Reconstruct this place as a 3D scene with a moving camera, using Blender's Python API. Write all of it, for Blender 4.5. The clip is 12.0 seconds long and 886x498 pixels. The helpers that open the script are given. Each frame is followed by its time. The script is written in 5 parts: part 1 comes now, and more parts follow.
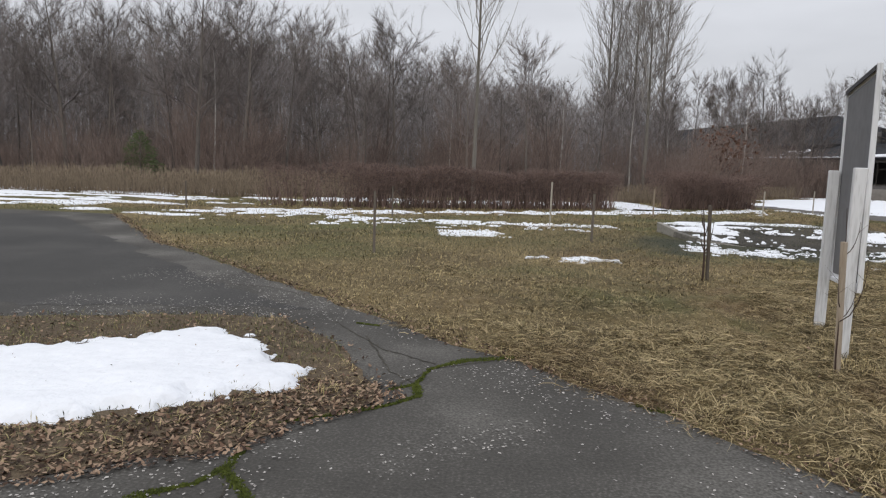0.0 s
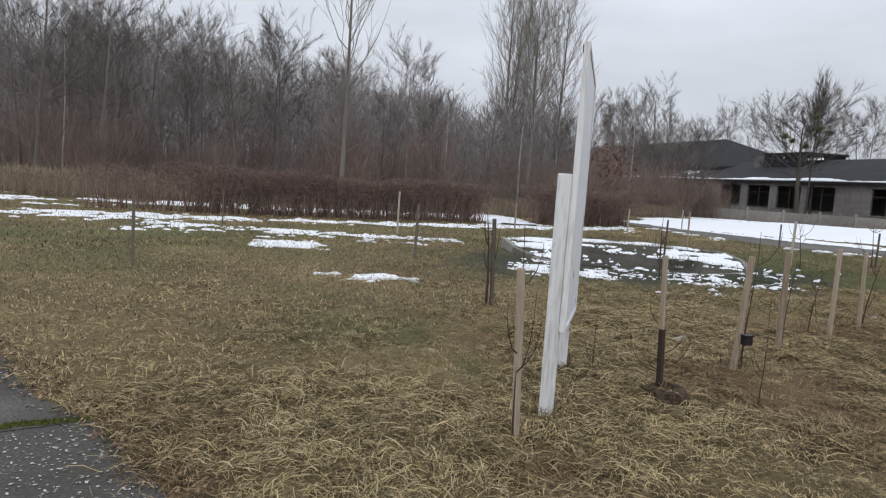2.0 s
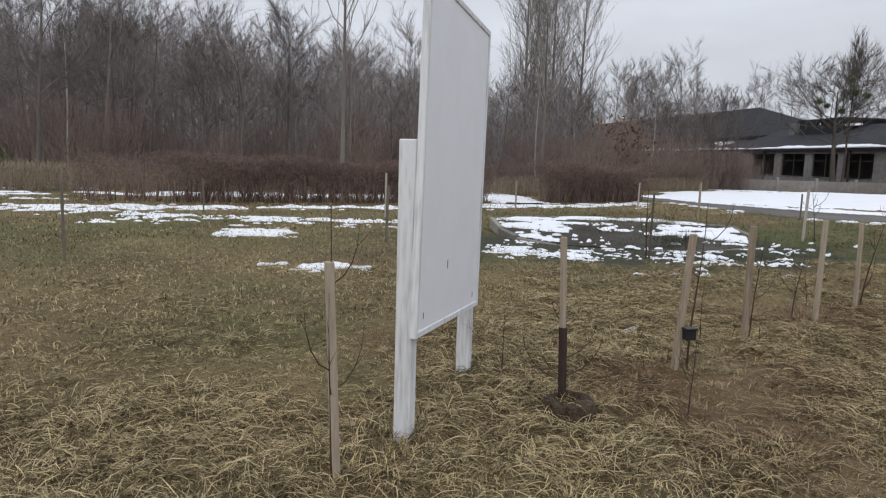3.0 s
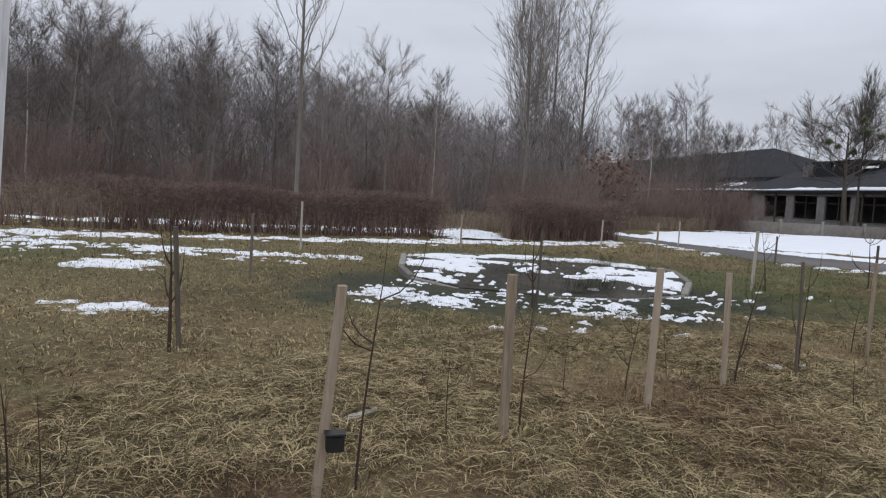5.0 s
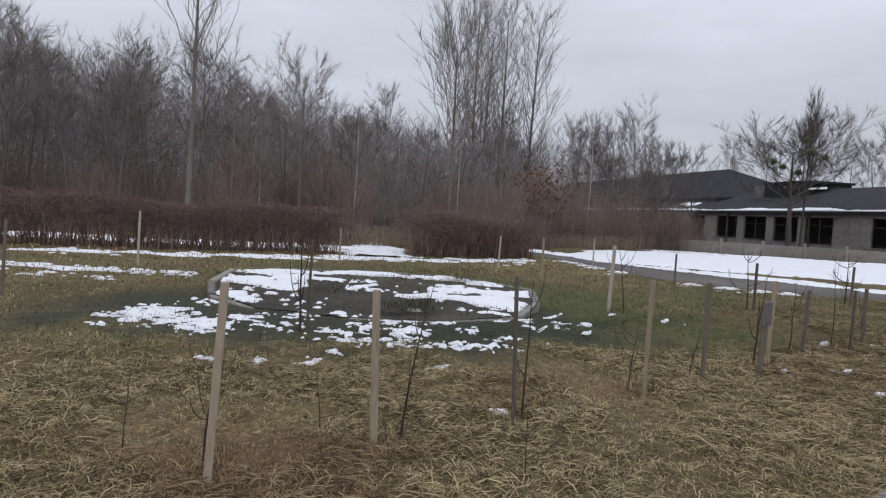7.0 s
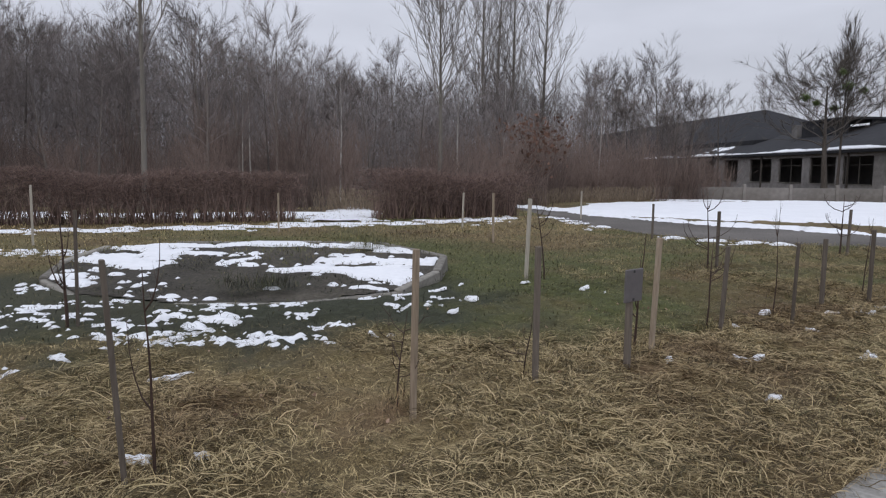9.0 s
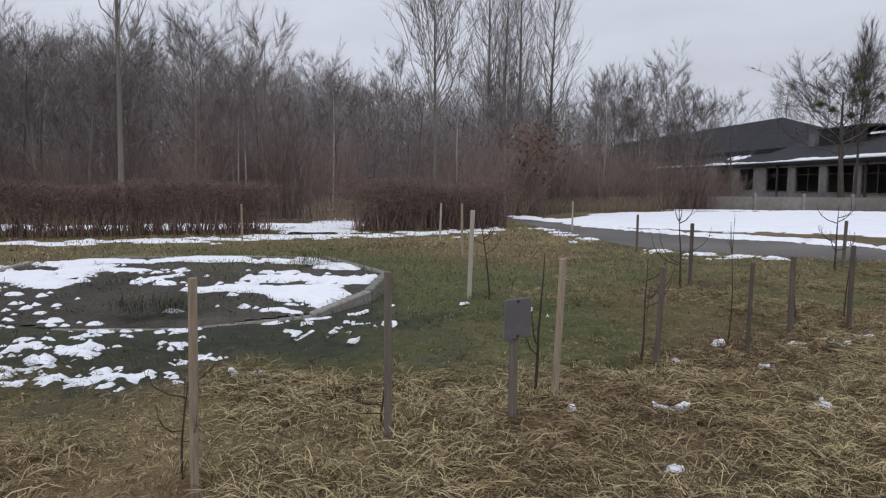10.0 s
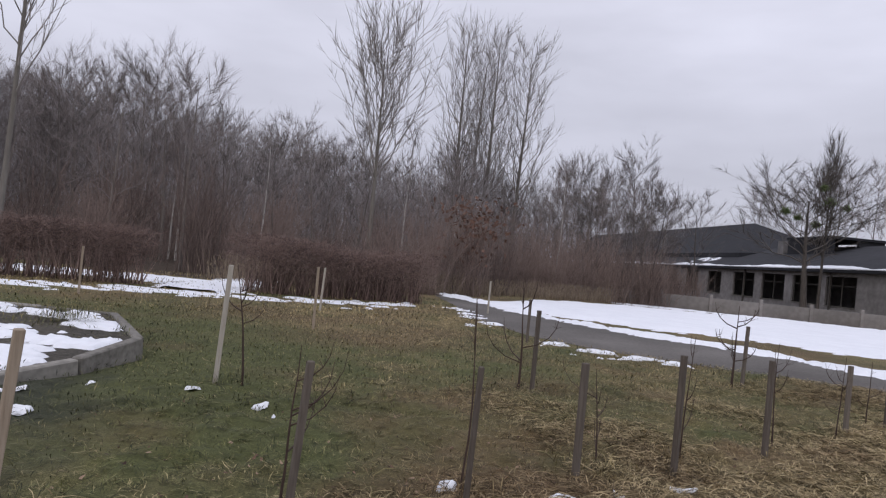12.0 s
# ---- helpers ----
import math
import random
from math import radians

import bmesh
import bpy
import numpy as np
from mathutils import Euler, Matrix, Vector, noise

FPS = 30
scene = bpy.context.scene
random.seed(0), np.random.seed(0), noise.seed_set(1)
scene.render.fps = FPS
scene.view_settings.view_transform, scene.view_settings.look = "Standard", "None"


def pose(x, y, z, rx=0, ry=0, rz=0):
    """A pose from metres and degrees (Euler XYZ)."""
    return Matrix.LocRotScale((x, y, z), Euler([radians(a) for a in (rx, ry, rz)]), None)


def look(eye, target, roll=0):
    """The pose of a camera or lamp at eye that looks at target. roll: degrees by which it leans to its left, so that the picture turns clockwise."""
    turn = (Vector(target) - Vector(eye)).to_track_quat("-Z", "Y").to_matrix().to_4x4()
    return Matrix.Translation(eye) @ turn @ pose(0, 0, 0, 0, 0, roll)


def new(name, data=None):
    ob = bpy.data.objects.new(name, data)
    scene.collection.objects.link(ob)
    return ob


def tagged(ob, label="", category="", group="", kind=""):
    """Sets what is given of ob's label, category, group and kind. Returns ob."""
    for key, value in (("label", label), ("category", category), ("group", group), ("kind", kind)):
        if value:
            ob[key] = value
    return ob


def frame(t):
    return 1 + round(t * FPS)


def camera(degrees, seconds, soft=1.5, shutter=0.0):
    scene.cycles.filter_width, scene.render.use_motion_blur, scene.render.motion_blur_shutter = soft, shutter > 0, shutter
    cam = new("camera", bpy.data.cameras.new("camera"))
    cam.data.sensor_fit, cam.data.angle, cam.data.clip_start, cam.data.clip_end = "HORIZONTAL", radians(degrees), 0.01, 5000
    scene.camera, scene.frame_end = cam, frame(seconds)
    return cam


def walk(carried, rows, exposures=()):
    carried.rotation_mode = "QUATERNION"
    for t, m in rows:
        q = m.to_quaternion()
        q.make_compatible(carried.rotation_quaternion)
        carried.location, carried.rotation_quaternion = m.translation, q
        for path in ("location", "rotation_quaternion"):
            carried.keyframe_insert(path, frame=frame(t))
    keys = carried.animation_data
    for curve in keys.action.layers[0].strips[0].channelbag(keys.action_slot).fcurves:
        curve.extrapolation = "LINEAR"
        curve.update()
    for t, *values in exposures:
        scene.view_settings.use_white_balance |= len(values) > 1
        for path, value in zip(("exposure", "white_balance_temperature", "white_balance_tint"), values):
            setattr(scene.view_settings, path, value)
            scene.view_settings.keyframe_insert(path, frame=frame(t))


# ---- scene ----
cam = camera(65.4, 12.0, soft=1.2)
PATH = [
    (0, (0.466, 0.015, 1.534), (0.36, 1.996, 1.287), 1.8),
    (0.5, (0.883, 0.218, 1.52), (0.95, 2.194, 1.217), 3.1),
    (1, (1.372, 0.622, 1.528), (1.492, 2.599, 1.253), 3.3),
    (1.5, (1.877, 0.991, 1.531), (2.037, 2.97, 1.293), 2.1),
    (2, (2.449, 1.424, 1.524), (2.579, 3.41, 1.319), 3.8),
    (2.5, (3.028, 1.844, 1.529), (3.194, 3.818, 1.25), 1.7),
    (3, (3.593, 2.249, 1.513), (3.624, 4.231, 1.251), 1.7),
    (3.2, (3.814, 2.399, 1.524), (3.868, 4.384, 1.283), 2.6),
    (4.8, (5.676, 3.801, 1.494), (5.593, 5.789, 1.294), 2.3),
    (5, (5.896, 3.945, 1.476), (5.86, 5.938, 1.312), 3.0),
    (5.5, (6.488, 4.312, 1.452), (6.611, 6.306, 1.352), 4.0),
    (6, (7.108, 4.702, 1.484), (7.146, 6.694, 1.309), 2.5),
    (6.5, (7.714, 5.024, 1.467), (7.75, 7.023, 1.395), 1.7),
    (7, (8.323, 5.379, 1.429), (8.356, 7.376, 1.325), 3.5),
    (7.2, (8.537, 5.627, 1.409), (8.739, 7.613, 1.277), 3.6),
    (8.8, (10.268, 6.935, 1.447), (10.199, 8.917, 1.193), -0.7),
    (9, (10.456, 7.135, 1.422), (10.372, 9.12, 1.199), 0.6),
    (9.5, (10.947, 7.631, 1.41), (10.93, 9.625, 1.249), 0.9),
    (10, (11.427, 8.099, 1.409), (11.288, 10.085, 1.215), 0.4),
    (10.5, (11.902, 8.607, 1.382), (11.83, 10.605, 1.329), -0.2),
    (11, (12.422, 9.164, 1.355), (12.336, 11.162, 1.292), 2.5),
    (11.2, (12.606, 9.392, 1.356), (12.588, 11.392, 1.304), 2.0),
    (11.5, (12.902, 9.663, 1.329), (12.854, 11.662, 1.372), 2.7),
    (12, (13.396, 10.128, 1.315), (13.293, 12.125, 1.346), 5.7),
]
walk(cam, [(t, look(eye, target, roll)) for t, eye, target, roll in PATH],
     exposures=[(0, 0.12, 6700, 10), (1, 0.18, 6750, 10), (2, 0.16, 6450, 9), (3.2, 0.12, 6500, 10), (4.8, 0.0, 6350, 11), (7.2, -0.06, 6350, 12), (9, -0.04, 6350, 13), (10, -0.04, 6350, 13), (12, -0.08, 6350, 18)])

# --- settings ---
SKY_LOW, SKY_HIGH, SKY_TINT = 0.555, 1.33, (0.945, 0.985, 1.08)

# ---- light ----
world = bpy.data.worlds.new("overcast")
scene.world = world
world.use_nodes = True
wn, wl = world.node_tree.nodes, world.node_tree.links
wn.clear()
w_out = wn.new("ShaderNodeOutputWorld")
w_bg = wn.new("ShaderNodeBackground")
w_sky = wn.new("ShaderNodeTexSky")
w_sky.sky_type = "NISHITA"
w_sky.sun_disc = False
w_sky.sun_elevation, w_sky.sun_rotation = radians(24), radians(200)
w_sky.dust_density = 4.0
w_mul = wn.new("ShaderNodeVectorMath"); w_mul.operation = "SCALE"; w_mul.inputs["Scale"].default_value = 0.10
wl.new(w_sky.outputs[0], w_mul.inputs[0])
w_co = wn.new("ShaderNodeTexCoord")
w_sep = wn.new("ShaderNodeSeparateXYZ")
wl.new(w_co.outputs["Generated"], w_sep.inputs[0])
# the cloud deck of an overcast day: brighter towards the zenith
w_up = wn.new("ShaderNodeMapRange")
w_up.inputs["From Min"].default_value, w_up.inputs["From Max"].default_value = 0.0, 1.0
w_up.inputs["To Min"].default_value, w_up.inputs["To Max"].default_value = SKY_LOW, SKY_HIGH
wl.new(w_sep.outputs["Z"], w_up.inputs["Value"])
w_map = wn.new("ShaderNodeMapping"); w_map.inputs["Scale"].default_value = (1.6, 1.6, 5.5)
wl.new(w_co.outputs["Generated"], w_map.inputs["Vector"])
w_noise = wn.new("ShaderNodeTexNoise")
w_noise.inputs["Scale"].default_value, w_noise.inputs["Detail"].default_value = 1.7, 5.0
wl.new(w_map.outputs[0], w_noise.inputs["Vector"])
w_cl = wn.new("ShaderNodeMapRange")
w_cl.inputs["From Min"].default_value, w_cl.inputs["From Max"].default_value = 0.3, 0.7
w_cl.inputs["To Min"].default_value, w_cl.inputs["To Max"].default_value = 0.87, 1.10
wl.new(w_noise.outputs["Fac"], w_cl.inputs["Value"])
w_m2 = wn.new("ShaderNodeMath"); w_m2.operation = "MULTIPLY"
wl.new(w_up.outputs[0], w_m2.inputs[0]); wl.new(w_cl.outputs[0], w_m2.inputs[1])
w_tint = wn.new("ShaderNodeVectorMath"); w_tint.operation = "SCALE"
w_tint.inputs[0].default_value = SKY_TINT
wl.new(w_m2.outputs[0], w_tint.inputs["Scale"])
w_mix = wn.new("ShaderNodeMix"); w_mix.data_type = "RGBA"; w_mix.inputs["Factor"].default_value = 0.93
wl.new(w_mul.outputs[0], w_mix.inputs["A"]); wl.new(w_tint.outputs[0], w_mix.inputs["B"])
wl.new(w_mix.outputs["Result"], w_bg.inputs["Color"])
w_bg.inputs["Strength"].default_value = 1.0
wl.new(w_bg.outputs[0], w_out.inputs["Surface"])
sun = new("sun", bpy.data.lights.new("sun", "SUN"))
sun.data.energy, sun.data.angle, sun.data.color = 0.5, radians(25), (1.0, 0.96, 0.9)
sun.matrix_world = look((-20, -50, 40), (0, 0, 0))

# ---- materials ----


def material(name, colors, scale=8.0, rough=0.85, bump=0.3, bump_scale=60.0, bump_dist=0.01, big=0.6, big_amt=0.5,
             island=0.0, metal=0.0, stretch=(1, 1, 1), per_object=0.0):
    """Two colours mixed by fine and coarse noise, with fine relief; island: how far pieces of a mesh differ."""
    m = bpy.data.materials.new(name)
    m.use_nodes = True
    nt = m.node_tree
    nodes, links = nt.nodes, nt.links
    bsdf = nodes["Principled BSDF"]
    co = nodes.new("ShaderNodeTexCoord")
    mp = nodes.new("ShaderNodeMapping")
    mp.inputs["Scale"].default_value = stretch
    links.new(co.outputs["Object"], mp.inputs["Vector"])
    fine = nodes.new("ShaderNodeTexNoise")
    fine.inputs["Scale"].default_value, fine.inputs["Detail"].default_value = scale, 6.0
    coarse = nodes.new("ShaderNodeTexNoise")
    coarse.inputs["Scale"].default_value, coarse.inputs["Detail"].default_value = big, 3.0
    for n in (fine, coarse):
        links.new(mp.outputs[0], n.inputs["Vector"])
    mix = nodes.new("ShaderNodeMath"); mix.operation = "MULTIPLY_ADD"
    mix.inputs[1].default_value = big_amt
    links.new(coarse.outputs["Fac"], mix.inputs[0])
    part1 = nodes.new("ShaderNodeMath"); part1.operation = "MULTIPLY"
    part1.inputs[1].default_value = 1.0 - big_amt
    links.new(fine.outputs["Fac"], part1.inputs[0])
    links.new(part1.outputs[0], mix.inputs[2])
    last = mix.outputs[0]
    for source, amount in (("Random Per Island", island), ("Random", per_object)):
        if amount:
            g = nodes.new("ShaderNodeNewGeometry" if source == "Random Per Island" else "ShaderNodeObjectInfo")
            sub = nodes.new("ShaderNodeMath"); sub.operation = "SUBTRACT"; sub.inputs[1].default_value = 0.5
            links.new(g.outputs[source], sub.inputs[0])
            ad = nodes.new("ShaderNodeMath"); ad.operation = "MULTIPLY_ADD"; ad.inputs[1].default_value = amount
            links.new(sub.outputs[0], ad.inputs[0]); links.new(last, ad.inputs[2])
            last = ad.outputs[0]
    ramp = nodes.new("ShaderNodeValToRGB")
    e = ramp.color_ramp.elements
    lo, hi = 0.28, 0.72
    e[0].position, e[0].color = lo, (*colors[0], 1)
    e[1].position, e[1].color = hi, (*colors[-1], 1)
    for i, c in enumerate(colors[1:-1]):
        x = e.new(lo + (hi - lo) * (i + 1) / (len(colors) - 1)); x.color = (*c, 1)
    links.new(last, ramp.inputs["Fac"])
    links.new(ramp.outputs["Color"], bsdf.inputs["Base Color"])
    bsdf.inputs["Roughness"].default_value, bsdf.inputs["Metallic"].default_value = rough, metal
    bsdf.inputs["Specular IOR Level"].default_value = 0.3
    if bump:
        bn = nodes.new("ShaderNodeTexNoise")
        bn.inputs["Scale"].default_value, bn.inputs["Detail"].default_value = bump_scale, 4.0
        links.new(mp.outputs[0], bn.inputs["Vector"])
        bp = nodes.new("ShaderNodeBump")
        bp.inputs["Strength"].default_value, bp.inputs["Distance"].default_value = bump, bump_dist
        links.new(bn.outputs["Fac"], bp.inputs["Height"])
        links.new(bp.outputs["Normal"], bsdf.inputs["Normal"])
    return m


def tinted_by(mat, attribute, colors):
    """Lets a painted value of the mesh (0 to 1) turn the colour towards a second ramp of colours."""
    nodes, links = mat.node_tree.nodes, mat.node_tree.links
    bsdf = nodes["Principled BSDF"]
    first = bsdf.inputs["Base Color"].links[0].from_socket
    fac = next(n for n in nodes if n.bl_idname == "ShaderNodeValToRGB").inputs["Fac"].links[0].from_socket
    ramp = nodes.new("ShaderNodeValToRGB")
    e = ramp.color_ramp.elements
    e[0].position, e[0].color = 0.28, (*colors[0], 1)
    e[1].position, e[1].color = 0.72, (*colors[-1], 1)
    links.new(fac, ramp.inputs["Fac"])
    at = nodes.new("ShaderNodeAttribute"); at.attribute_name = attribute
    mix = nodes.new("ShaderNodeMix"); mix.data_type = "RGBA"
    links.new(at.outputs["Fac"], mix.inputs["Factor"])
    links.new(first, mix.inputs["A"]); links.new(ramp.outputs["Color"], mix.inputs["B"])
    links.new(mix.outputs["Result"], bsdf.inputs["Base Color"])
    return mat


def fibrous(mat):
    """Twists the noises of a material into strands."""
    for n in mat.node_tree.nodes:
        if n.bl_idname == "ShaderNodeTexNoise" and n.inputs["Scale"].default_value > 5:
            n.inputs["Distortion"].default_value = 2.5
        if n.bl_idname == "ShaderNodeValToRGB":
            n.color_ramp.elements[0].position, n.color_ramp.elements[-1].position = 0.36, 0.64
    return mat


GREEN, RUST, SOIL = ((0.024, 0.031, 0.011), (0.135, 0.143, 0.050)), ((0.052, 0.031, 0.016), (0.225, 0.142, 0.078)), ((0.015, 0.018, 0.012), (0.054, 0.058, 0.036))


def lawn_tints(mat):
    """The lawn's three casts: green shoots, red-brown rot, dark bare soil."""
    for attribute, colors in (("green", GREEN), ("rust", RUST), ("soil", SOIL)):
        tinted_by(mat, attribute, colors)
    return mat


M_turf = lawn_tints(fibrous(material("turf", ((0.032, 0.023, 0.011), (0.132, 0.098, 0.046), (0.30, 0.230, 0.115)), 55, 0.95, 0.5, 90, 0.02, 0.5, 0.25)))
M_blade = lawn_tints(material("dry_grass", ((0.050, 0.037, 0.017), (0.245, 0.184, 0.086), (0.52, 0.412, 0.215)), 9, 0.85, 0, island=1.0, big=0.9, big_amt=0.45))
M_straw = lawn_tints(material("pale_straw", ((0.070, 0.052, 0.026), (0.255, 0.193, 0.098), (0.54, 0.43, 0.245)), 9, 0.85, 0, island=0.9, big=1.3, big_amt=0.4))
M_asphalt = material("asphalt", ((0.030, 0.028, 0.025), (0.070, 0.066, 0.059), (0.19, 0.18, 0.163)), 60, 0.95, 0.45, 130, 0.008, 0.7, 0.55)
M_damp = material("damp_asphalt", ((0.020, 0.019, 0.018), (0.040, 0.038, 0.035), (0.085, 0.08, 0.073)), 50, 0.75, 0.4, 130, 0.006, 0.5, 0.6)
M_road = material("road_asphalt", ((0.065, 0.059, 0.053), (0.11, 0.101, 0.092), (0.17, 0.158, 0.145)), 14, 0.97, 0.4, 150, 0.006, 0.4, 0.6)
M_walk = material("walkway_concrete", ((0.17, 0.164, 0.15), (0.28, 0.272, 0.25), (0.40, 0.39, 0.362)), 40, 0.9, 0.7, 140, 0.008, 0.8, 0.4)
M_soil = material("bed_soil", ((0.021, 0.019, 0.016), (0.062, 0.056, 0.045), (0.12, 0.106, 0.082)), 22, 0.95, 1.0, 30, 0.04, 0.8, 0.5)
M_earth = material("dug_brown_earth", ((0.028, 0.019, 0.013), (0.070, 0.049, 0.033), (0.12, 0.088, 0.06)), 40, 0.95, 1.0, 60, 0.03, 3, 0.3)
M_litter_ground = material("leafy_soil", ((0.045, 0.034, 0.022), (0.12, 0.088, 0.056), (0.17, 0.13, 0.085)), 40, 0.95, 0.9, 50, 0.03, 0.8, 0.4)
M_leaf = material("fallen_leaf", ((0.040, 0.024, 0.016), (0.135, 0.078, 0.050), (0.32, 0.222, 0.15)), 3, 0.8, 0, island=0.9)
M_moss = material("moss", ((0.03, 0.042, 0.008), (0.08, 0.10, 0.016), (0.14, 0.16, 0.03)), 30, 0.95, 0.9, 70, 0.02, 3, 0.3)
M_snow = material("old_snow", ((0.71, 0.73, 0.765), (0.83, 0.85, 0.88)), 10, 0.6, 0.6, 16, 0.03, 1.0, 0.5)
M_kerb = material("weathered_concrete", ((0.12, 0.112, 0.098), (0.30, 0.285, 0.25)), 16, 0.9, 0.5, 80, 0.006, 2, 0.4, per_object=0.3)
M_white = material("chalky_white_paint", ((0.74, 0.75, 0.78), (0.80, 0.81, 0.845)), 6, 0.5, 0.1, 40, 0.003, 1.5, 0.5)
M_post = material("whitewashed_wood", ((0.42, 0.42, 0.42), (0.68, 0.69, 0.70), (0.76, 0.77, 0.78)), 9, 0.7, 0.5, 30, 0.004, 2, 0.4, stretch=(6, 6, 0.6))
M_back = material("grey_fibreboard", ((0.13, 0.13, 0.135), (0.19, 0.19, 0.195)), 12, 0.8, 0.2, 50, 0.003, 1.0, 0.5)
M_dark_edge = material("dark_edge_trim", ((0.03, 0.03, 0.032), (0.06, 0.06, 0.06)), 12, 0.6, 0.2, 60, 0.003)
M_stake = material("raw_stake_wood", ((0.16, 0.125, 0.09), (0.28, 0.225, 0.165), (0.38, 0.32, 0.25)), 14, 0.8, 0.5, 40, 0.004, 1.5, 0.4, stretch=(5, 5, 0.5), per_object=0.35)
M_stake_old = material("grey_stake_wood", ((0.08, 0.066, 0.054), (0.175, 0.15, 0.125)), 14, 0.85, 0.6, 40, 0.004, 1.5, 0.4, stretch=(5, 5, 0.5), per_object=0.3)
M_stake_pale = material("pale_stake_wood", ((0.30, 0.27, 0.22), (0.48, 0.45, 0.39)), 14, 0.8, 0.4, 40, 0.004, 1.5, 0.4, stretch=(5, 5, 0.5))
M_stain = material("tarred_foot", ((0.028, 0.018, 0.015), (0.06, 0.038, 0.03)), 10, 0.7, 0.4, 40, 0.004)
M_sapling = material("sapling_bark", ((0.035, 0.022, 0.018), (0.085, 0.055, 0.042)), 12, 0.7, 0.3, 60, 0.003)
M_plate = material("dull_metal_plate", ((0.125, 0.117, 0.119), (0.175, 0.164, 0.168)), 20, 0.5, 0.1, 60, 0.002, 2, 0.5, metal=0.3)
M_bark = material("grey_brown_bark", ((0.070, 0.061, 0.055), (0.145, 0.126, 0.112), (0.22, 0.194, 0.172)), 5, 0.9, 0.5, 14, 0.02, 0.3, 0.5, stretch=(3, 3, 0.6), per_object=0.4)
M_bark_dark = material("dark_furrowed_bark", ((0.045, 0.039, 0.034), (0.085, 0.074, 0.065), (0.13, 0.114, 0.10)), 5, 0.9, 0.6, 14, 0.02, 0.3, 0.5, stretch=(3, 3, 0.6))
M_twig_dark = material("dark_twigs", ((0.062, 0.054, 0.048), (0.135, 0.12, 0.106)), 2, 0.9, 0, island=0.5)
M_bark_pale = material("pale_poplar_bark", ((0.11, 0.10, 0.086), (0.23, 0.213, 0.186)), 4, 0.9, 0.5, 14, 0.02, 0.4, 0.5, stretch=(3, 3, 0.6))
M_birch = material("birch_bark", ((0.07, 0.065, 0.06), (0.42, 0.40, 0.37), (0.55, 0.53, 0.5)), 5, 0.8, 0.3, 20, 0.01, 1.2, 0.4, stretch=(0.6, 0.6, 3))
M_twig = material("bare_twigs", ((0.105, 0.091, 0.085), (0.245, 0.216, 0.204)), 2, 0.9, 0, island=0.5, per_object=0.6)
M_twig_grey = material("grey_twigs", ((0.16, 0.146, 0.133), (0.30, 0.276, 0.252)), 2, 0.9, 0, island=0.5)
# undergrowth in the wood: dark end lifted, haze mixed into the twig colour
M_understory = material("hazed_undergrowth_twigs", ((0.125, 0.100, 0.088), (0.24, 0.196, 0.172)), 2, 0.9, 0, island=0.6, big=0.15, big_amt=0.6)
# deep wood: paler and greyer than near twigs, standing in for haze
M_far_twig = material("hazed_far_twigs", ((0.14, 0.125, 0.120), (0.255, 0.234, 0.226)), 2, 0.9, 0, island=0.6, big=0.1, big_amt=0.6)
M_hedge = material("hedge_twigs", ((0.105, 0.072, 0.061), (0.245, 0.172, 0.146)), 2, 0.9, 0, island=0.8, big=0.6, big_amt=0.5)
M_shrub = material("red_brown_twigs", ((0.105, 0.077, 0.065), (0.23, 0.172, 0.145)), 2, 0.9, 0, island=0.6, per_object=0.5)
M_dry_leaf = material("withered_leaf", ((0.10, 0.055, 0.038), (0.19, 0.11, 0.08)), 2, 0.9, 0, island=0.7)
M_reed = material("dry_reed", ((0.13, 0.10, 0.07), (0.25, 0.198, 0.14)), 2, 0.9, 0, island=0.8)
M_forest_floor = material("forest_floor", ((0.035, 0.026, 0.018), (0.09, 0.065, 0.045)), 2, 0.95, 0.6, 8, 0.1, 0.2, 0.5)
M_evergreen = material("spruce_needles", ((0.085, 0.125, 0.048), (0.165, 0.21, 0.09)), 2, 0.9, 0, island=0.6)
M_plaster = material("dirty_plaster", ((0.115, 0.108, 0.104), (0.215, 0.204, 0.198), (0.31, 0.298, 0.29)), 2.5, 0.95, 0.3, 20, 0.02, 0.25, 0.5)
M_roof = material("tarred_roof", ((0.016, 0.017, 0.02), (0.034, 0.035, 0.04)), 2, 0.95, 0.3, 10, 0.02, 0.2, 0.5)
M_inside = material("grey_interior", ((0.11, 0.106, 0.102), (0.24, 0.232, 0.226)), 2, 0.95, 0.2, 10)
M_win_frame = material("rotten_window_wood", ((0.05, 0.045, 0.04), (0.10, 0.09, 0.08)), 8, 0.9, 0.2, 30)
M_fence = material("fence_concrete", ((0.16, 0.148, 0.135), (0.27, 0.25, 0.23)), 4, 0.95, 0.3, 30, 0.01, 0.5, 0.5, per_object=0.4)
M_plastic = material("black_plastic", ((0.012, 0.012, 0.012), (0.025, 0.025, 0.025)), 10, 0.45, 0.1)
M_rag = material("pale_plastic_scrap", ((0.55, 0.54, 0.5), (0.72, 0.71, 0.68)), 10, 0.5, 0.3, 40, 0.005)
M_pebble = material("pale_flakes", ((0.20, 0.19, 0.175), (0.48, 0.45, 0.42)), 4, 0.85, 0, island=0.9)

# ---- building blocks ----


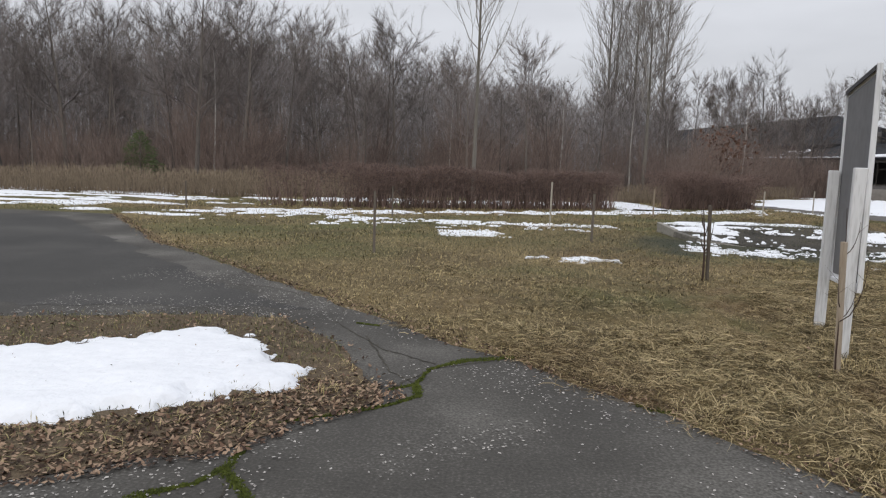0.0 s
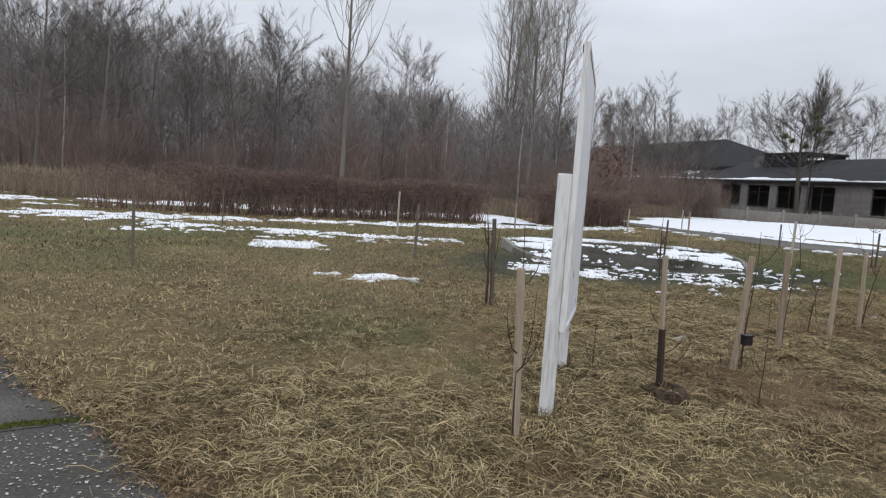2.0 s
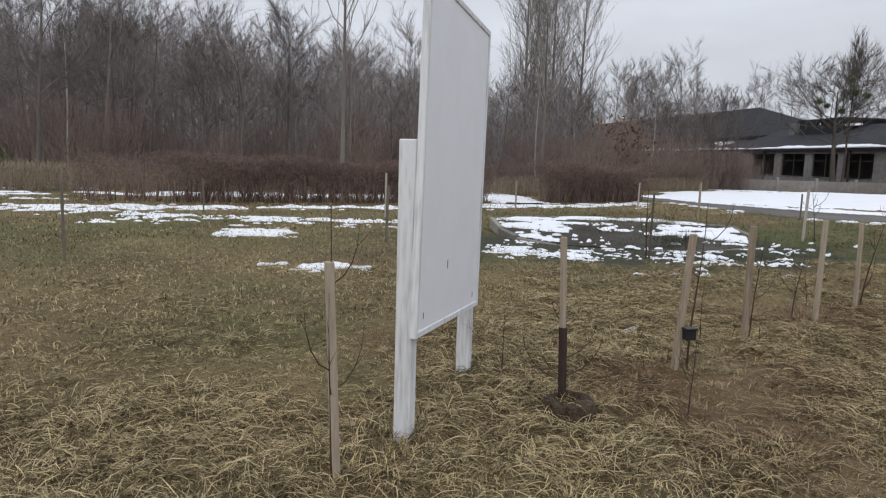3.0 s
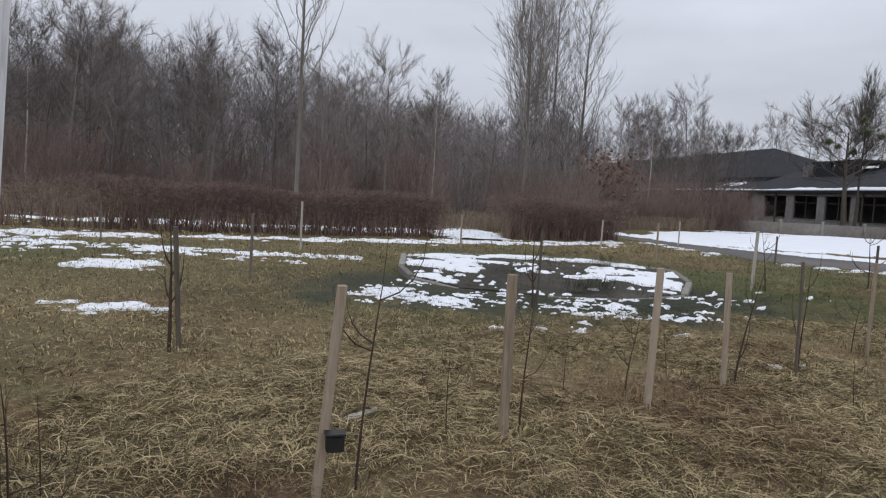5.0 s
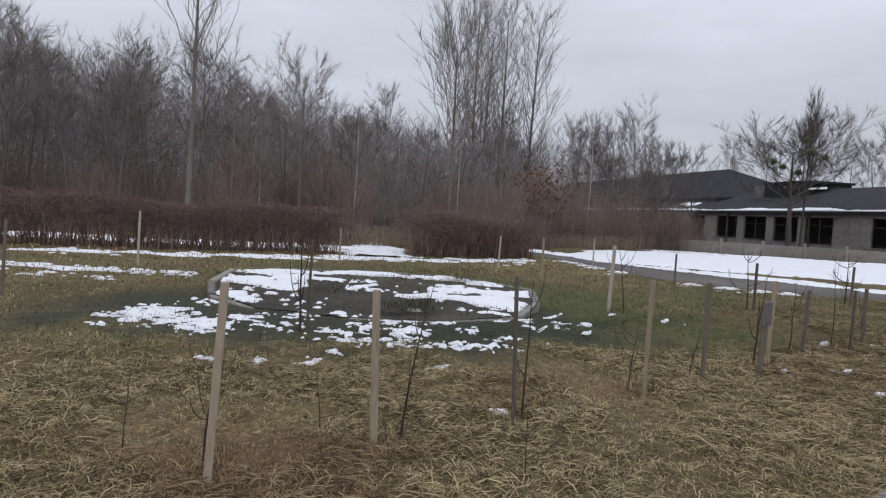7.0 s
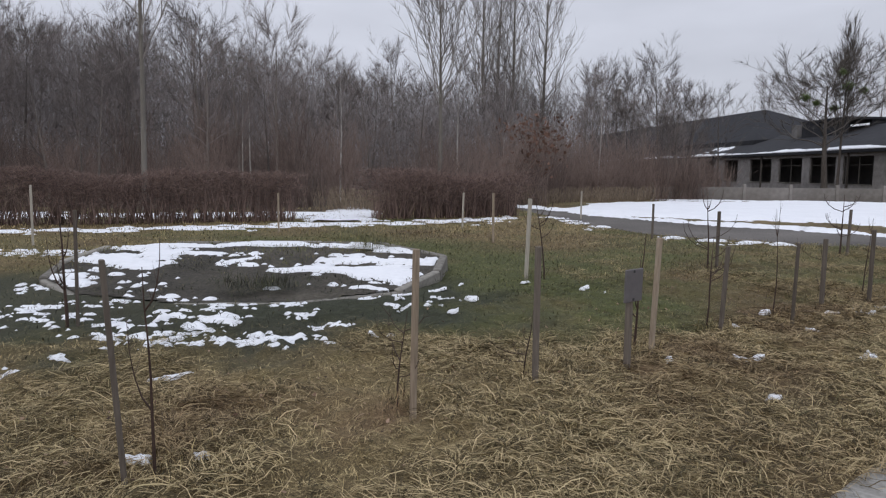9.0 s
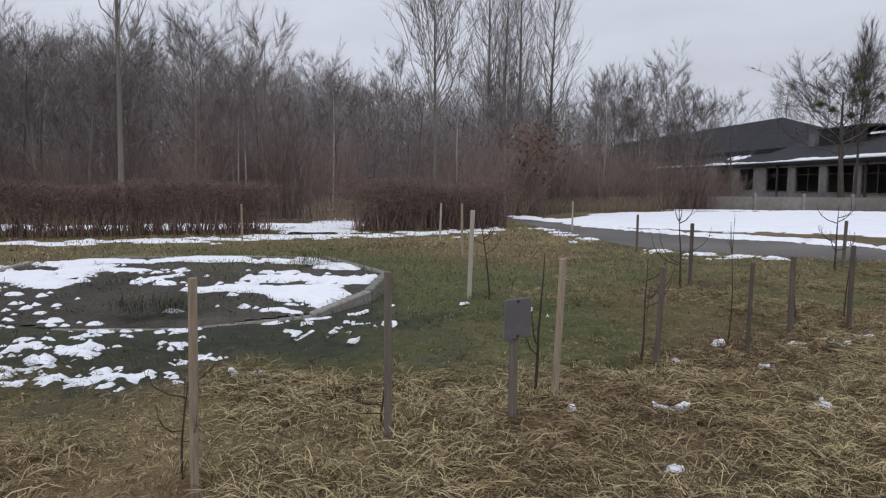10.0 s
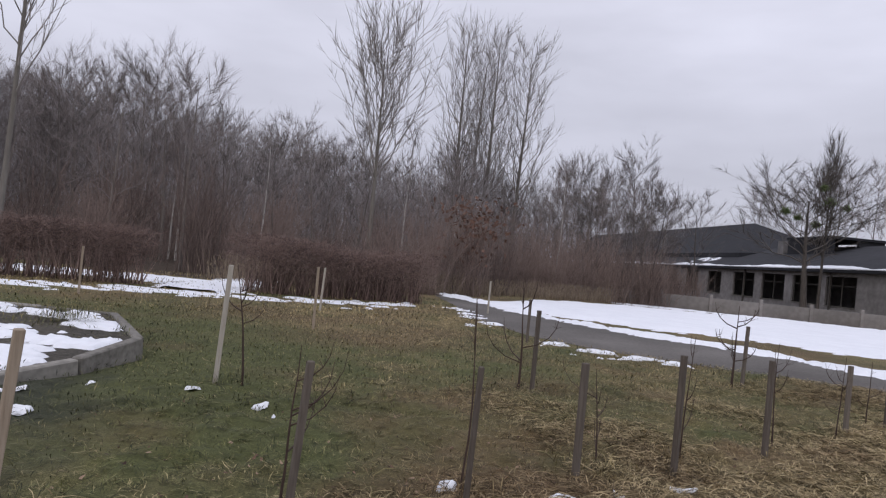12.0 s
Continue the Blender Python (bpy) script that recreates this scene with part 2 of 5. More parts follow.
def mesh_of(name, verts, faces, smooth=False, attr=None):
    me = bpy.data.meshes.new(name)
    verts = np.asarray(verts, dtype=np.float32)
    if isinstance(faces, np.ndarray):
        n, k = faces.shape
        me.vertices.add(len(verts)); me.vertices.foreach_set("co", verts.ravel())
        me.loops.add(n * k); me.loops.foreach_set("vertex_index", faces.astype(np.int32).ravel())
        me.polygons.add(n); me.polygons.foreach_set("loop_start", np.arange(0, n * k, k, dtype=np.int32))
        me.update(calc_edges=True)
    else:
        me.from_pydata(verts.tolist(), [], faces)
    if smooth:
        me.polygons.foreach_set("use_smooth", np.ones(len(me.polygons), dtype=bool))
    if attr is not None:
        for n_attr, values in zip(("green", "rust", "soil"), attr):
            a = me.attributes.new(n_attr, "FLOAT", "POINT")
            a.data.foreach_set("value", np.asarray(values, dtype=np.float32))
    return me


def part(name, me, mat, parent=None, label=""):
    """One mesh object (from a mesh or a bmesh) under a thing or a part."""
    if isinstance(me, bmesh.types.BMesh):
        bm, me = me, bpy.data.meshes.new(name)
        bm.to_mesh(me); bm.free()
    if mat and not me.materials:
        me.materials.append(mat)
    ob = new(name, me)
    ob.parent = parent
    if label:
        ob["label"] = label
    return ob


def thing(name, m=None):
    ob = new(name)
    ob.empty_display_size = 0.1
    if m is not None:
        ob.matrix_world = m
    return ob


def box(bm, x0, x1, y0, y1, z0, z1, bevel=0.0, lean=(0, 0)):
    r = bmesh.ops.create_cube(bm, size=1.0)
    for v in r["verts"]:
        top = v.co.z > 0
        v.co = ((x0 + x1) / 2 + v.co.x * (x1 - x0) + lean[0] * top, (y0 + y1) / 2 + v.co.y * (y1 - y0) + lean[1] * top, (z0 + z1) / 2 + v.co.z * (z1 - z0))
    if bevel:
        bmesh.ops.bevel(bm, geom=list({e for v in r["verts"] for e in v.link_edges}), offset=bevel, segments=1, affect="EDGES")
    return bm


def boxed(*a, **k):
    return box(bmesh.new(), *a, **k)


class Soup:
    """Collects tubes as plain vertices and triangles."""

    def __init__(self):
        self.v, self.f, self.n = [], [], 0

    def tube(self, pts, radii, sides=3):
        pts = [Vector(p) for p in pts]
        ring = []
        for i, p in enumerate(pts):
            d = (pts[min(i + 1, len(pts) - 1)] - pts[max(i - 1, 0)]).normalized()
            a = d.orthogonal().normalized() if i == 0 else (a - d * a.dot(d)).normalized()
            b = d.cross(a)
            for k in range(sides):
                t = 2 * math.pi * k / sides
                self.v.append(p + (a * math.cos(t) + b * math.sin(t)) * radii[i])
        for i in range(len(pts) - 1):
            for k in range(sides):
                p, q = self.n + i * sides + k, self.n + i * sides + (k + 1) % sides
                self.f += [(p, q, q + sides), (p, q + sides, p + sides)]
        self.n += len(pts) * sides

    def spike(self, p, tip, r):
        p, tip = Vector(p), Vector(tip)
        d = (tip - p).normalized()
        a = d.orthogonal().normalized() * r
        b = d.cross(a)
        self.v += [p + a, p - a * 0.5 + b * 0.87, p - a * 0.5 - b * 0.87, tip]
        n = self.n
        self.f += [(n, n + 1, n + 3), (n + 1, n + 2, n + 3), (n + 2, n, n + 3)]
        self.n += 4

    def sliver(self, p, tip, r, side):
        """A twig too thin to show its roundness."""
        a = (tip - p).cross(side).normalized() * r
        self.v += [p + a, p - a, tip]
        self.f.append((self.n, self.n + 1, self.n + 2))
        self.n += 3

    def mesh(self, name):
        return mesh_of(name, np.array([tuple(v) for v in self.v]), np.array(self.f), smooth=True)


def spikes(base, tip, r):
    """Arrays of thin three-sided spikes."""
    base, tip = np.asarray(base, float), np.asarray(tip, float)
    n = len(base)
    d = tip - base
    d /= np.linalg.norm(d, axis=1, keepdims=True) + 1e-9
    a = np.cross(d, np.where(np.abs(d[:, 2:3]) > 0.9, [[1.0, 0, 0]], [[0, 0, 1.0]]))
    a /= np.linalg.norm(a, axis=1, keepdims=True) + 1e-9
    b = np.cross(d, a)
    r = np.broadcast_to(np.asarray(r, float), (n,))[:, None]
    v = np.stack([base + a * r, base + (-0.5 * a + 0.87 * b) * r, base + (-0.5 * a - 0.87 * b) * r, tip], 1).reshape(-1, 3)
    o = (np.arange(n) * 4)[:, None, None]
    f = (np.array([[0, 1, 3], [1, 2, 3], [2, 0, 3]])[None] + o).reshape(-1, 3)
    return v, f


def stack(parts):
    vs, fs, n = [], [], 0
    for v, f in parts:
        vs.append(v); fs.append(f + n); n += len(v)
    return np.concatenate(vs), np.concatenate(fs)


LAT = np.random.default_rng(5).random((256, 256))


def vnoise(x, y):
    xi, yi = np.floor(x).astype(int), np.floor(y).astype(int)
    fx, fy = x - xi, y - yi
    fx, fy = fx * fx * (3 - 2 * fx), fy * fy * (3 - 2 * fy)
    g = lambda i, j: LAT[(xi + i) % 256, (yi + j) % 256]
    return (g(0, 0) * (1 - fx) + g(1, 0) * fx) * (1 - fy) + (g(0, 1) * (1 - fx) + g(1, 1) * fx) * fy


def fbm(x, y, octaves=4):
    s, a, k = 0, 0.5, 1.0
    for i in range(octaves):
        s = s + a * vnoise(x * k + 17.3 * i, y * k + 9.1 * i)
        a, k = a * 0.5, k * 2.03
    return s / (1 - 0.5 ** octaves)


def inside(poly, x, y):
    """How deep (x, y) lies inside a polygon, in metres; negative outside."""
    p = np.asarray(poly, float)
    d = np.full(np.shape(x), 1e9)
    odd = np.zeros(np.shape(x), bool)
    for (x0, y0), (x1, y1) in zip(p, np.roll(p, -1, 0)):
        ex, ey = x1 - x0, y1 - y0
        t = np.clip(((x - x0) * ex + (y - y0) * ey) / (ex * ex + ey * ey), 0, 1)
        d = np.minimum(d, np.hypot(x - x0 - t * ex, y - y0 - t * ey))
        if y0 != y1:
            odd ^= ((y0 > y) != (y1 > y)) & (x < x0 + (y - y0) * ex / ey)
    return np.where(odd, d, -d)


def along(pts, step, wobble=0.0, seed=3):
    """A polyline resampled at even steps, with small random offsets."""
    rng = random.Random(seed)
    out = []
    for (x0, y0), (x1, y1) in zip(pts, pts[1:]):
        n = max(1, round(math.hypot(x1 - x0, y1 - y0) / step))
        for i in range(n):
            out.append((x0 + (x1 - x0) * i / n + rng.uniform(-wobble, wobble), y0 + (y1 - y0) * i / n + rng.uniform(-wobble, wobble)))
    return out + [pts[-1]]


def sheet(name, poly, z, mat, wobble=0.0, step=0.25, near=None):
    """A flat sheet of ground with a ragged outline."""
    pts = along(list(poly) + [poly[0]], step if near is None else near, wobble)[:-1] if wobble else poly
    bm = bmesh.new()
    f = bm.faces.new([bm.verts.new((x, y, z)) for x, y in pts])
    if f.normal.z < 0 or f.calc_area() and (f.normal_update() or f.normal.z < 0):
        f.normal_flip()
    bmesh.ops.triangulate(bm, faces=bm.faces[:])
    return part(name, bm, mat)


# ---- ground ----
ASPHALT = [(-60, 17.8), (-11.7, 17.2), (-8.8, 16.9), (-5.2, 11.7), (-3.9, 10.5), (-2.16, 8.5), (-1, 7.2), (-0.3, 6.4), (0.16, 5.85), (0.75, 5.35),
           (1.15, 4.85), (1.5, 4.5), (1.75, 4.2), (2, 3.8), (2.3, 3.4), (3, 2.6), (4, 1.5), (6, -0.5), (6, -14), (-60, -14)]
ISLAND = [(-14, 6.6), (-3.9, 6.0), (-2.95, 6.25), (-2.2, 6.45), (-1.4, 6.42), (-0.68, 5.6), (-0.39, 4.92), (-0.1, 4.36), (-0.35, 4.04),
          (-0.58, 3.85), (-0.82, 3.42), (-1.2, 3.25), (-1.5, 3.05), (-2.2, 2.75), (-14, 1.0)]
WALK = [(8.2, 6.45), (9.6, 7.85), (10.68, 8.92), (11.35, 9.55), (12.5, 10.5), (13.2, 11.1), (22, 18.6), (24, 16.6), (13.9, 8.0), (9.3, 3.9)]
ROAD = [(12.4, 41), (13.7, 34.2), (14.6, 31.5), (15.4, 29.3), (17.0, 27.2), (18.5, 26.2), (20.2, 24.2), (22, 22), (30, 16), (48, 6), (44, 1), (27, 14.3),
        (19.7, 20.2), (18.5, 21.0), (17.1, 21.7), (15.6, 22.5), (14.5, 23.7), (13.5, 26.5), (12.9, 30), (12.2, 34), (11.2, 40)]
BED = [(4.95, 16.1), (4.9, 17.4), (5.6, 18.2), (7.0, 18.6), (8.83, 18.75), (10.05, 17.0), (10.0, 16.0), (9.6, 15.0), (8.5, 14.35), (7.3, 14.2), (6.0, 14.6), (5.2, 15.3)]


def bed_z(y):
    """The bed rises gently towards its back."""
    return 0.19 * np.clip((y - 14.6) / 2.3, 0, 1)


def greenness(x, y):
    g = np.clip((fbm(x * 0.5, y * 0.5) - 0.42) * 4.0, 0, 1) * 0.5
    g = g + np.clip(1 - np.hypot((x - 11.0) / 4.0, (y - 14.9) / 2.4), 0, 1) * 1.2
    g = g + np.clip(1 - np.hypot((x - 7.5) / 5.5, (y - 17.5) / 6.0), 0, 1) * 0.9
    g = g + np.clip(1 - np.hypot((x + 1) / 6, (y - 14.5) / 3.0), 0, 1) * 0.5
    g = g + np.clip(1 - np.hypot((x - 14) / 6, (y - 19.0) / 4.0), 0, 1) * 0.4
    g = g + np.clip(1 - np.hypot((x - 12.5) / 4.0, (y - 14.4) / 2.0), 0, 1) * 0.4
    g = g + (fbm(x * 2.3 + 9, y * 2.3, 3) - 0.5) * 0.9 * np.clip(g * 2, 0, 1)
    g = np.where((x < -0.5) & (y > 4.9) & (y < 6.8), 0.75 + (fbm(x * 3, y * 3) - 0.5) * 1.2, g)
    reach = np.interp(x, [4, 7, 9, 12, 16], [5.5, 3.0, 2.0, 0.9, 0.7])
    straw = np.clip(1 - np.maximum((y - 2.4) - 0.83 * x, 0) / reach, 0, 1) * np.clip((x - 2) / 3, 0, 1)
    return np.clip(g - 0.8 * straw + 0.25 * np.clip(fbm(x * 1.6 + 31, y * 1.6) - 0.50 + 0.05 * (x > 9), 0, 1) * 6 * (x > 3), 0, 1)


def soilness(x, y):
    """Dark bare earth that spills over the front of the flower bed."""
    d = 1.15 - np.hypot((x - 7.3) / 3.6, (y - 14.2) / 2.25) + (fbm(x * 1.7, y * 1.7) - 0.5) * 0.9
    return np.clip(d * 2.2, 0, 0.9)


def rust(x, y):
    """Red-brown rotted grass, in patches along the rows of stakes."""
    row = np.clip(1 - np.abs((y - 2.5) - 0.82 * x) / 1.6, 0, 1)
    return np.clip((fbm(x * 0.9 + 50, y * 0.9) - 0.47) * 3.0 * (0.5 + row), 0, 0.75) * np.clip((x + 1) / 2.5, 0, 1) * (y > 3.6)


def casts(x, y):
    k = soilness(x, y)
    return greenness(x, y), rust(x, y) * (1 - k), k


def turf_z(x, y):
    """The matted hummocks of the lawn beside the line walked."""
    s, d = 0.787 * (x - 0.47) + 0.616 * y, 0.787 * y - 0.616 * (x - 0.47)
    fade = np.clip((8.5 - d) / 4.0, 0, 1) * np.clip(d / 0.5, 0, 1) * np.clip(s / 0.5, 0, 1)
    for poly in (ASPHALT, WALK, BED, ROAD):
        fade = fade * np.clip(-inside(poly, x, y) / 0.35, 0, 1)
    big = np.clip(fbm(x * 2.1 + 3, y * 2.1, 3) - 0.34, 0, 1) * 0.09
    small = np.clip(fbm(x * 7.5, y * 7.5 + 5, 3) - 0.3, 0, 1) * 0.13
    return fade * (big + small)


def turf():
    c = 0.08
    S, D = np.meshgrid(np.arange(0, 30, c), np.arange(0.1, 9.6, c))
    X, Y = 0.787 * S + 0.47 - 0.616 * D, 0.616 * S + 0.787 * D
    Z = turf_z(X, Y)
    nx, ny = S.shape[1], S.shape[0]
    i, j = np.meshgrid(np.arange(nx - 1), np.arange(ny - 1))
    k = np.maximum.reduce([Z[:-1, :-1], Z[1:, :-1], Z[:-1, 1:], Z[1:, 1:]]) > 0
    a = (j * nx + i)[k]
    f, inv = np.unique(np.stack([a, a + 1, a + nx + 1, a + nx], 1), return_inverse=True)
    v = np.stack([X, Y, np.where(Z > 0, Z + 0.002, -0.02)], -1).reshape(-1, 3)[f]
    ob = part("turf", mesh_of("turf", v, inv.reshape(-1, 4), smooth=True, attr=casts(v[:, 0], v[:, 1])), M_turf)
    return tagged(ob, "uneven hummocks of matted brown winter turf", "turf", kind="stuff")


def ground():
    xs = np.concatenate([[-700, -300, -120, -60], np.arange(-30, 40.01, 0.5), [60, 120, 300, 700]])
    ys = np.concatenate([[-700, -200, -60, -20], np.arange(-4, 40.01, 0.5), [60, 120, 300, 700]])
    X, Y = np.meshgrid(xs, ys)
    Z = np.zeros_like(X)
    v = np.stack([X, Y, Z], -1).reshape(-1, 3)
    nx = len(xs)
    i, j = np.meshgrid(np.arange(nx - 1), np.arange(len(ys) - 1))
    a = (j * nx + i).ravel()
    f = np.stack([a, a + 1, a + nx + 1, a + nx], 1)
    ob = part("ground", mesh_of("ground", v, f, attr=casts(v[:, 0], v[:, 1])), M_turf)
    return tagged(ob, "matted straw-coloured winter lawn with green patches", "ground", kind="structure")


ground()
turf()
tagged(sheet("pavement", ASPHALT, 0.004, M_asphalt, 0.05, near=0.2), "dark worn asphalt yard with a ragged edge", "pavement", kind="structure")
tagged(sheet("pavement_damp", [(-40, 16.0), (-9.5, 16.0), (-6.4, 12.2), (-4.6, 10.3), (-3.0, 8.4), (-1.9, 7.4), (-1.3, 6.9), (-2.6, 6.8), (-4.0, 6.5), (-40, 7.5)], 0.0065, M_damp, 0.12, near=0.25), "dark damp stretch of the asphalt yard", "pavement", kind="structure")
tagged(sheet("ground_island", ISLAND, 0.012, M_litter_ground, 0.05, near=0.2), "brown leaf-strewn earth island in the asphalt", "ground", kind="structure")
tagged(sheet("pavement_walkway", WALK, 0.006, M_walk, 0.03, near=0.25), "pale rough concrete walkway beside the lawn", "walkway", kind="structure")
tagged(sheet("road", ROAD, 0.008, M_road, 0.06, near=0.4), "grey wet asphalt drive between snow strips", "road", kind="structure")
tagged(sheet("ground_forest", [(-120, 33), (-20, 31.5), (6, 31), (11, 40), (18, 46), (40, 60), (120, 90), (120, 260), (-120, 260)], 0.006, M_forest_floor, 0.2, near=1.0),
       "brown leaf-covered woodland floor", "ground", kind="structure")


# ---- the sign board ----


def sign_board():
    """A white board on two whitewashed posts; local x runs along the board, the face looks to -y."""
    base = thing("sign_board", Matrix.Translation((3.47, 5.73, 0)) @ Matrix.Rotation(math.atan2(1.14, 0.36), 4, "Z"))
    tagged(base, "large white notice board with grey back on two whitewashed posts", "sign board")
    for x, top, lean in ((0.0, 1.60, 0.0), (1.195, 1.58, 0.01)):
        bm = boxed(x - 0.045, x + 0.045, -0.045, 0.045, -0.15, top, 0.006, (lean, 0))
        part("post", bm, M_post, base, "chipped whitewashed wooden post")
    p = part("panel", boxed(-0.01, 1.215, -0.078, -0.066, 0.60, 2.35), M_white, base, "plain white painted panel")
    p.matrix_local = Matrix.Translation((0.6, 0, 1.45)) @ Matrix.Rotation(math.radians(3.4), 4, "Y") @ Matrix.Translation((-0.6, 0, -1.45))
    part("back_sheet", boxed(0.03, 1.18, -0.0655, -0.060, 0.64, 2.31), M_back, p, "grey fibreboard back")
    for n, b in (("frame_rail", (-0.01, 1.215, -0.086, -0.046, 2.3505, 2.385)), ("frame_rail", (-0.01, 1.215, -0.086, -0.046, 0.565, 0.5995)),
                 ("frame_stile", (-0.04, -0.0105, -0.086, -0.046, 0.565, 2.385)), ("frame_stile", (1.2155, 1.245, -0.086, -0.046, 0.565, 2.385))):
        part(n, boxed(*b, bevel=0.004), M_post, p, "chalky white edge strip")
    part("edge_trim", boxed(-0.01, 1.215, -0.0455, -0.038, 2.33, 2.37), M_dark_edge, p, "dark weathered edge strip")
    for x, z in ((0.08, 0.65), (1.1, 0.64)):
        r = boxed(x - 0.002, x + 0.002, -0.0805, -0.0785, z, z + 0.035)
        part("rust_streak", r, M_stain, p, "small rust streak")
    bm = boxed(0.486, 0.492, -0.0805, -0.0785, 0.88, 0.93)
    part("scratch", bm, M_stain, p, "dark scratch mark")
    return base


sign_board()

# ---- stakes and saplings ----


def stake(x, y, h, mat, w=0.042, lean=(0, 0), foot=0.0, round_=False, turn=20, label=""):
    ob = thing("tree_stake", Matrix.Translation((x, y, 0)) @ Matrix.Rotation(radians(turn), 4, "Z"))
    if round_:
        s = Soup()
        s.tube([(0, 0, -0.1), (lean[0] * 0.5, lean[1] * 0.5, h * 0.5), (lean[0], lean[1], h), (lean[0], lean[1], h + 0.004)], [w * 0.55, w * 0.52, w * 0.5, 0.004], 8)
        part("shaft", s.mesh("shaft"), mat, ob)
    else:
        part("shaft", boxed(-w / 2, w / 2, -w / 2, w / 2, -0.1, h, 0.004, lean), mat, ob)
    if foot:
        k = foot / h
        part("foot_sleeve", boxed(-w / 2 - 0.003, w / 2 + 0.003, -w / 2 - 0.003, w / 2 + 0.003, -0.1, foot, 0.003, (lean[0] * k, lean[1] * k)), M_stain, ob, "dark tarred foot")
    tagged(ob, label or ("weathered grey stake in the lawn" if mat is M_stake_old else "pale sawn timber stake" if mat is M_stake_pale else "square raw wooden stake beside a sapling"),
           "stake", group="stakes in the young orchard")
    return ob


def sapling(x, y, h, seed, spread=0.28, branches=5, r=0.011, low=0.28, dead=False):
    rng = random.Random(seed)
    ob = thing("sapling", Matrix.Translation((x, y, 0)) @ Matrix.Rotation(rng.uniform(0, 6.28), 4, "Z"))
    pts, p, d = [], Vector((0, 0, -0.05)), Vector((rng.uniform(-0.06, 0.06), rng.uniform(-0.06, 0.06), 1))
    n = 7
    for i in range(n):
        pts.append(p.copy())
        p = p + d.normalized() * (h + 0.05) / (n - 1)
        d = d + Vector((rng.uniform(-0.08, 0.08), rng.uniform(-0.08, 0.08), 0.1))
    s = Soup()
    s.tube(pts, [r * (1 - 0.8 * i / (n - 1)) for i in range(n)], 6)
    stem = part("stem", s.mesh("stem"), M_sapling, ob, "slender dark stem")
    for b in range(branches):
        t = rng.uniform(low, 0.85) * (n - 1)
        i = int(t)
        q = pts[i].lerp(pts[min(i + 1, n - 1)], t - i)
        a = rng.uniform(0, 6.28)
        out = Vector((math.cos(a), math.sin(a), 0))
        ln = h * rng.uniform(0.22, 0.48) * (1.1 - t / n * 0.6)
        bp = [q + out * (spread * ln / h * 2.2 * (1 - (1 - k / 4) ** 2)) + Vector((0, 0, ln * (k / 4) ** 1.4)) for k in range(5)]
        s = Soup()
        s.tube(bp, [r * 0.5 * (1 - 0.75 * k / 4) for k in range(5)], 4)
        for k in range(3):
            u = bp[rng.randint(1, 3)]
            s.spike(u, u + Vector((rng.uniform(-0.1, 0.1), rng.uniform(-0.1, 0.1), rng.uniform(0.03, 0.12))), r * 0.22)
        part("branch", s.mesh("branch"), M_sapling, stem)
    tagged(ob, "leafless young fruit tree with thin upright branches", "sapling", group="saplings in the young orchard")
    return ob


RAW, OLD, PALE = M_stake, M_stake_old, M_stake_pale
for x, y, h, mat, w, lean, foot in (
        (-1.30, 11.4, 1.04, OLD, 0.045, (0.0, 0), 0), (-8.0, 19.4, 0.8, OLD, 0.05, (0.0, 0), 0), (-2.0, 19.1, 0.85, OLD, 0.045, (0, 0), 0), (2.40, 19.4, 1.10, PALE, 0.05, (0.01, 0), 0),
        (2.77, 14.4, 1.0, OLD, 0.05, (0.02, 0), 0), (6.03, 22.7, 0.9, RAW, 0.05, (0, 0), 0), (10.2, 24.5, 0.9, PALE, 0.05, (0.03, 0), 0),
        (10.88, 21.1, 1.0, RAW, 0.05, (-0.01, 0), 0), (3.19, 5.22, 1.05, RAW, 0.040, (-0.035, 0.03), 0), (4.39, 6.16, 1.08, RAW, 0.034, (0.0, 0.06), 0.55),
        (5.31, 6.95, 1.04, RAW, 0.045, (0.10, 0), 0), (6.23, 7.87, 1.03, RAW, 0.05, (0.0, 0), 0), (7.29, 8.70, 1.03, RAW, 0.044, (0.05, 0.03), 0),
        (8.06, 9.32, 0.97, RAW, 0.040, (-0.04, 0), 0), (8.95, 9.98, 1.04, OLD, 0.026, (-0.06, 0), 0), (10.13, 10.95, 0.99, RAW, 0.042, (0.02, 0), 0),
        (10.89, 11.65, 0.94, OLD, 0.045, (0.0, 0), 0), (11.83, 12.36, 0.94, RAW, 0.045, (0.06, 0), 0), (12.65, 13.2, 0.8, OLD, 0.042, (0.05, 0), 0),
        (13.45, 13.6, 0.80, OLD, 0.034, (0.02, 0), 0), (14.12, 14.42, 0.77, OLD, 0.05, (0, 0), 0), (14.83, 14.82, 0.84, OLD, 0.048, (0, 0), 0),
        (15.75, 15.62, 0.79, OLD, 0.05, (0, 0), 0), (17.0, 16.85, 0.7, OLD, 0.05, (0, 0), 0), (17.75, 17.5, 0.6, OLD, 0.05, (0, 0), 0),
        (11.17, 16.2, 1.08, PALE, 0.055, (0.04, 0), 0), (3.62, 9.62, 1.08, OLD, 0.042, (-0.05, 0), 0), (7.0, 12.95, 1.06, OLD, 0.034, (0.02, 0), 0),
        (14.4, 22.4, 0.77, OLD, 0.05, (0, 0), 0), (14.1, 17.5, 0.88, OLD, 0.05, (0, 0), 0), (17.0, 19.4, 0.84, OLD, 0.05, (0.02, 0), 0),
        (13.8, 28.6, 0.87, PALE, 0.05, (0, 0), 0)):
    stake(x, y, h, mat, w * (0.78 if y > 10.9 else 0.92), lean, foot, turn=17 + 30 * ((x * 7) % 1))

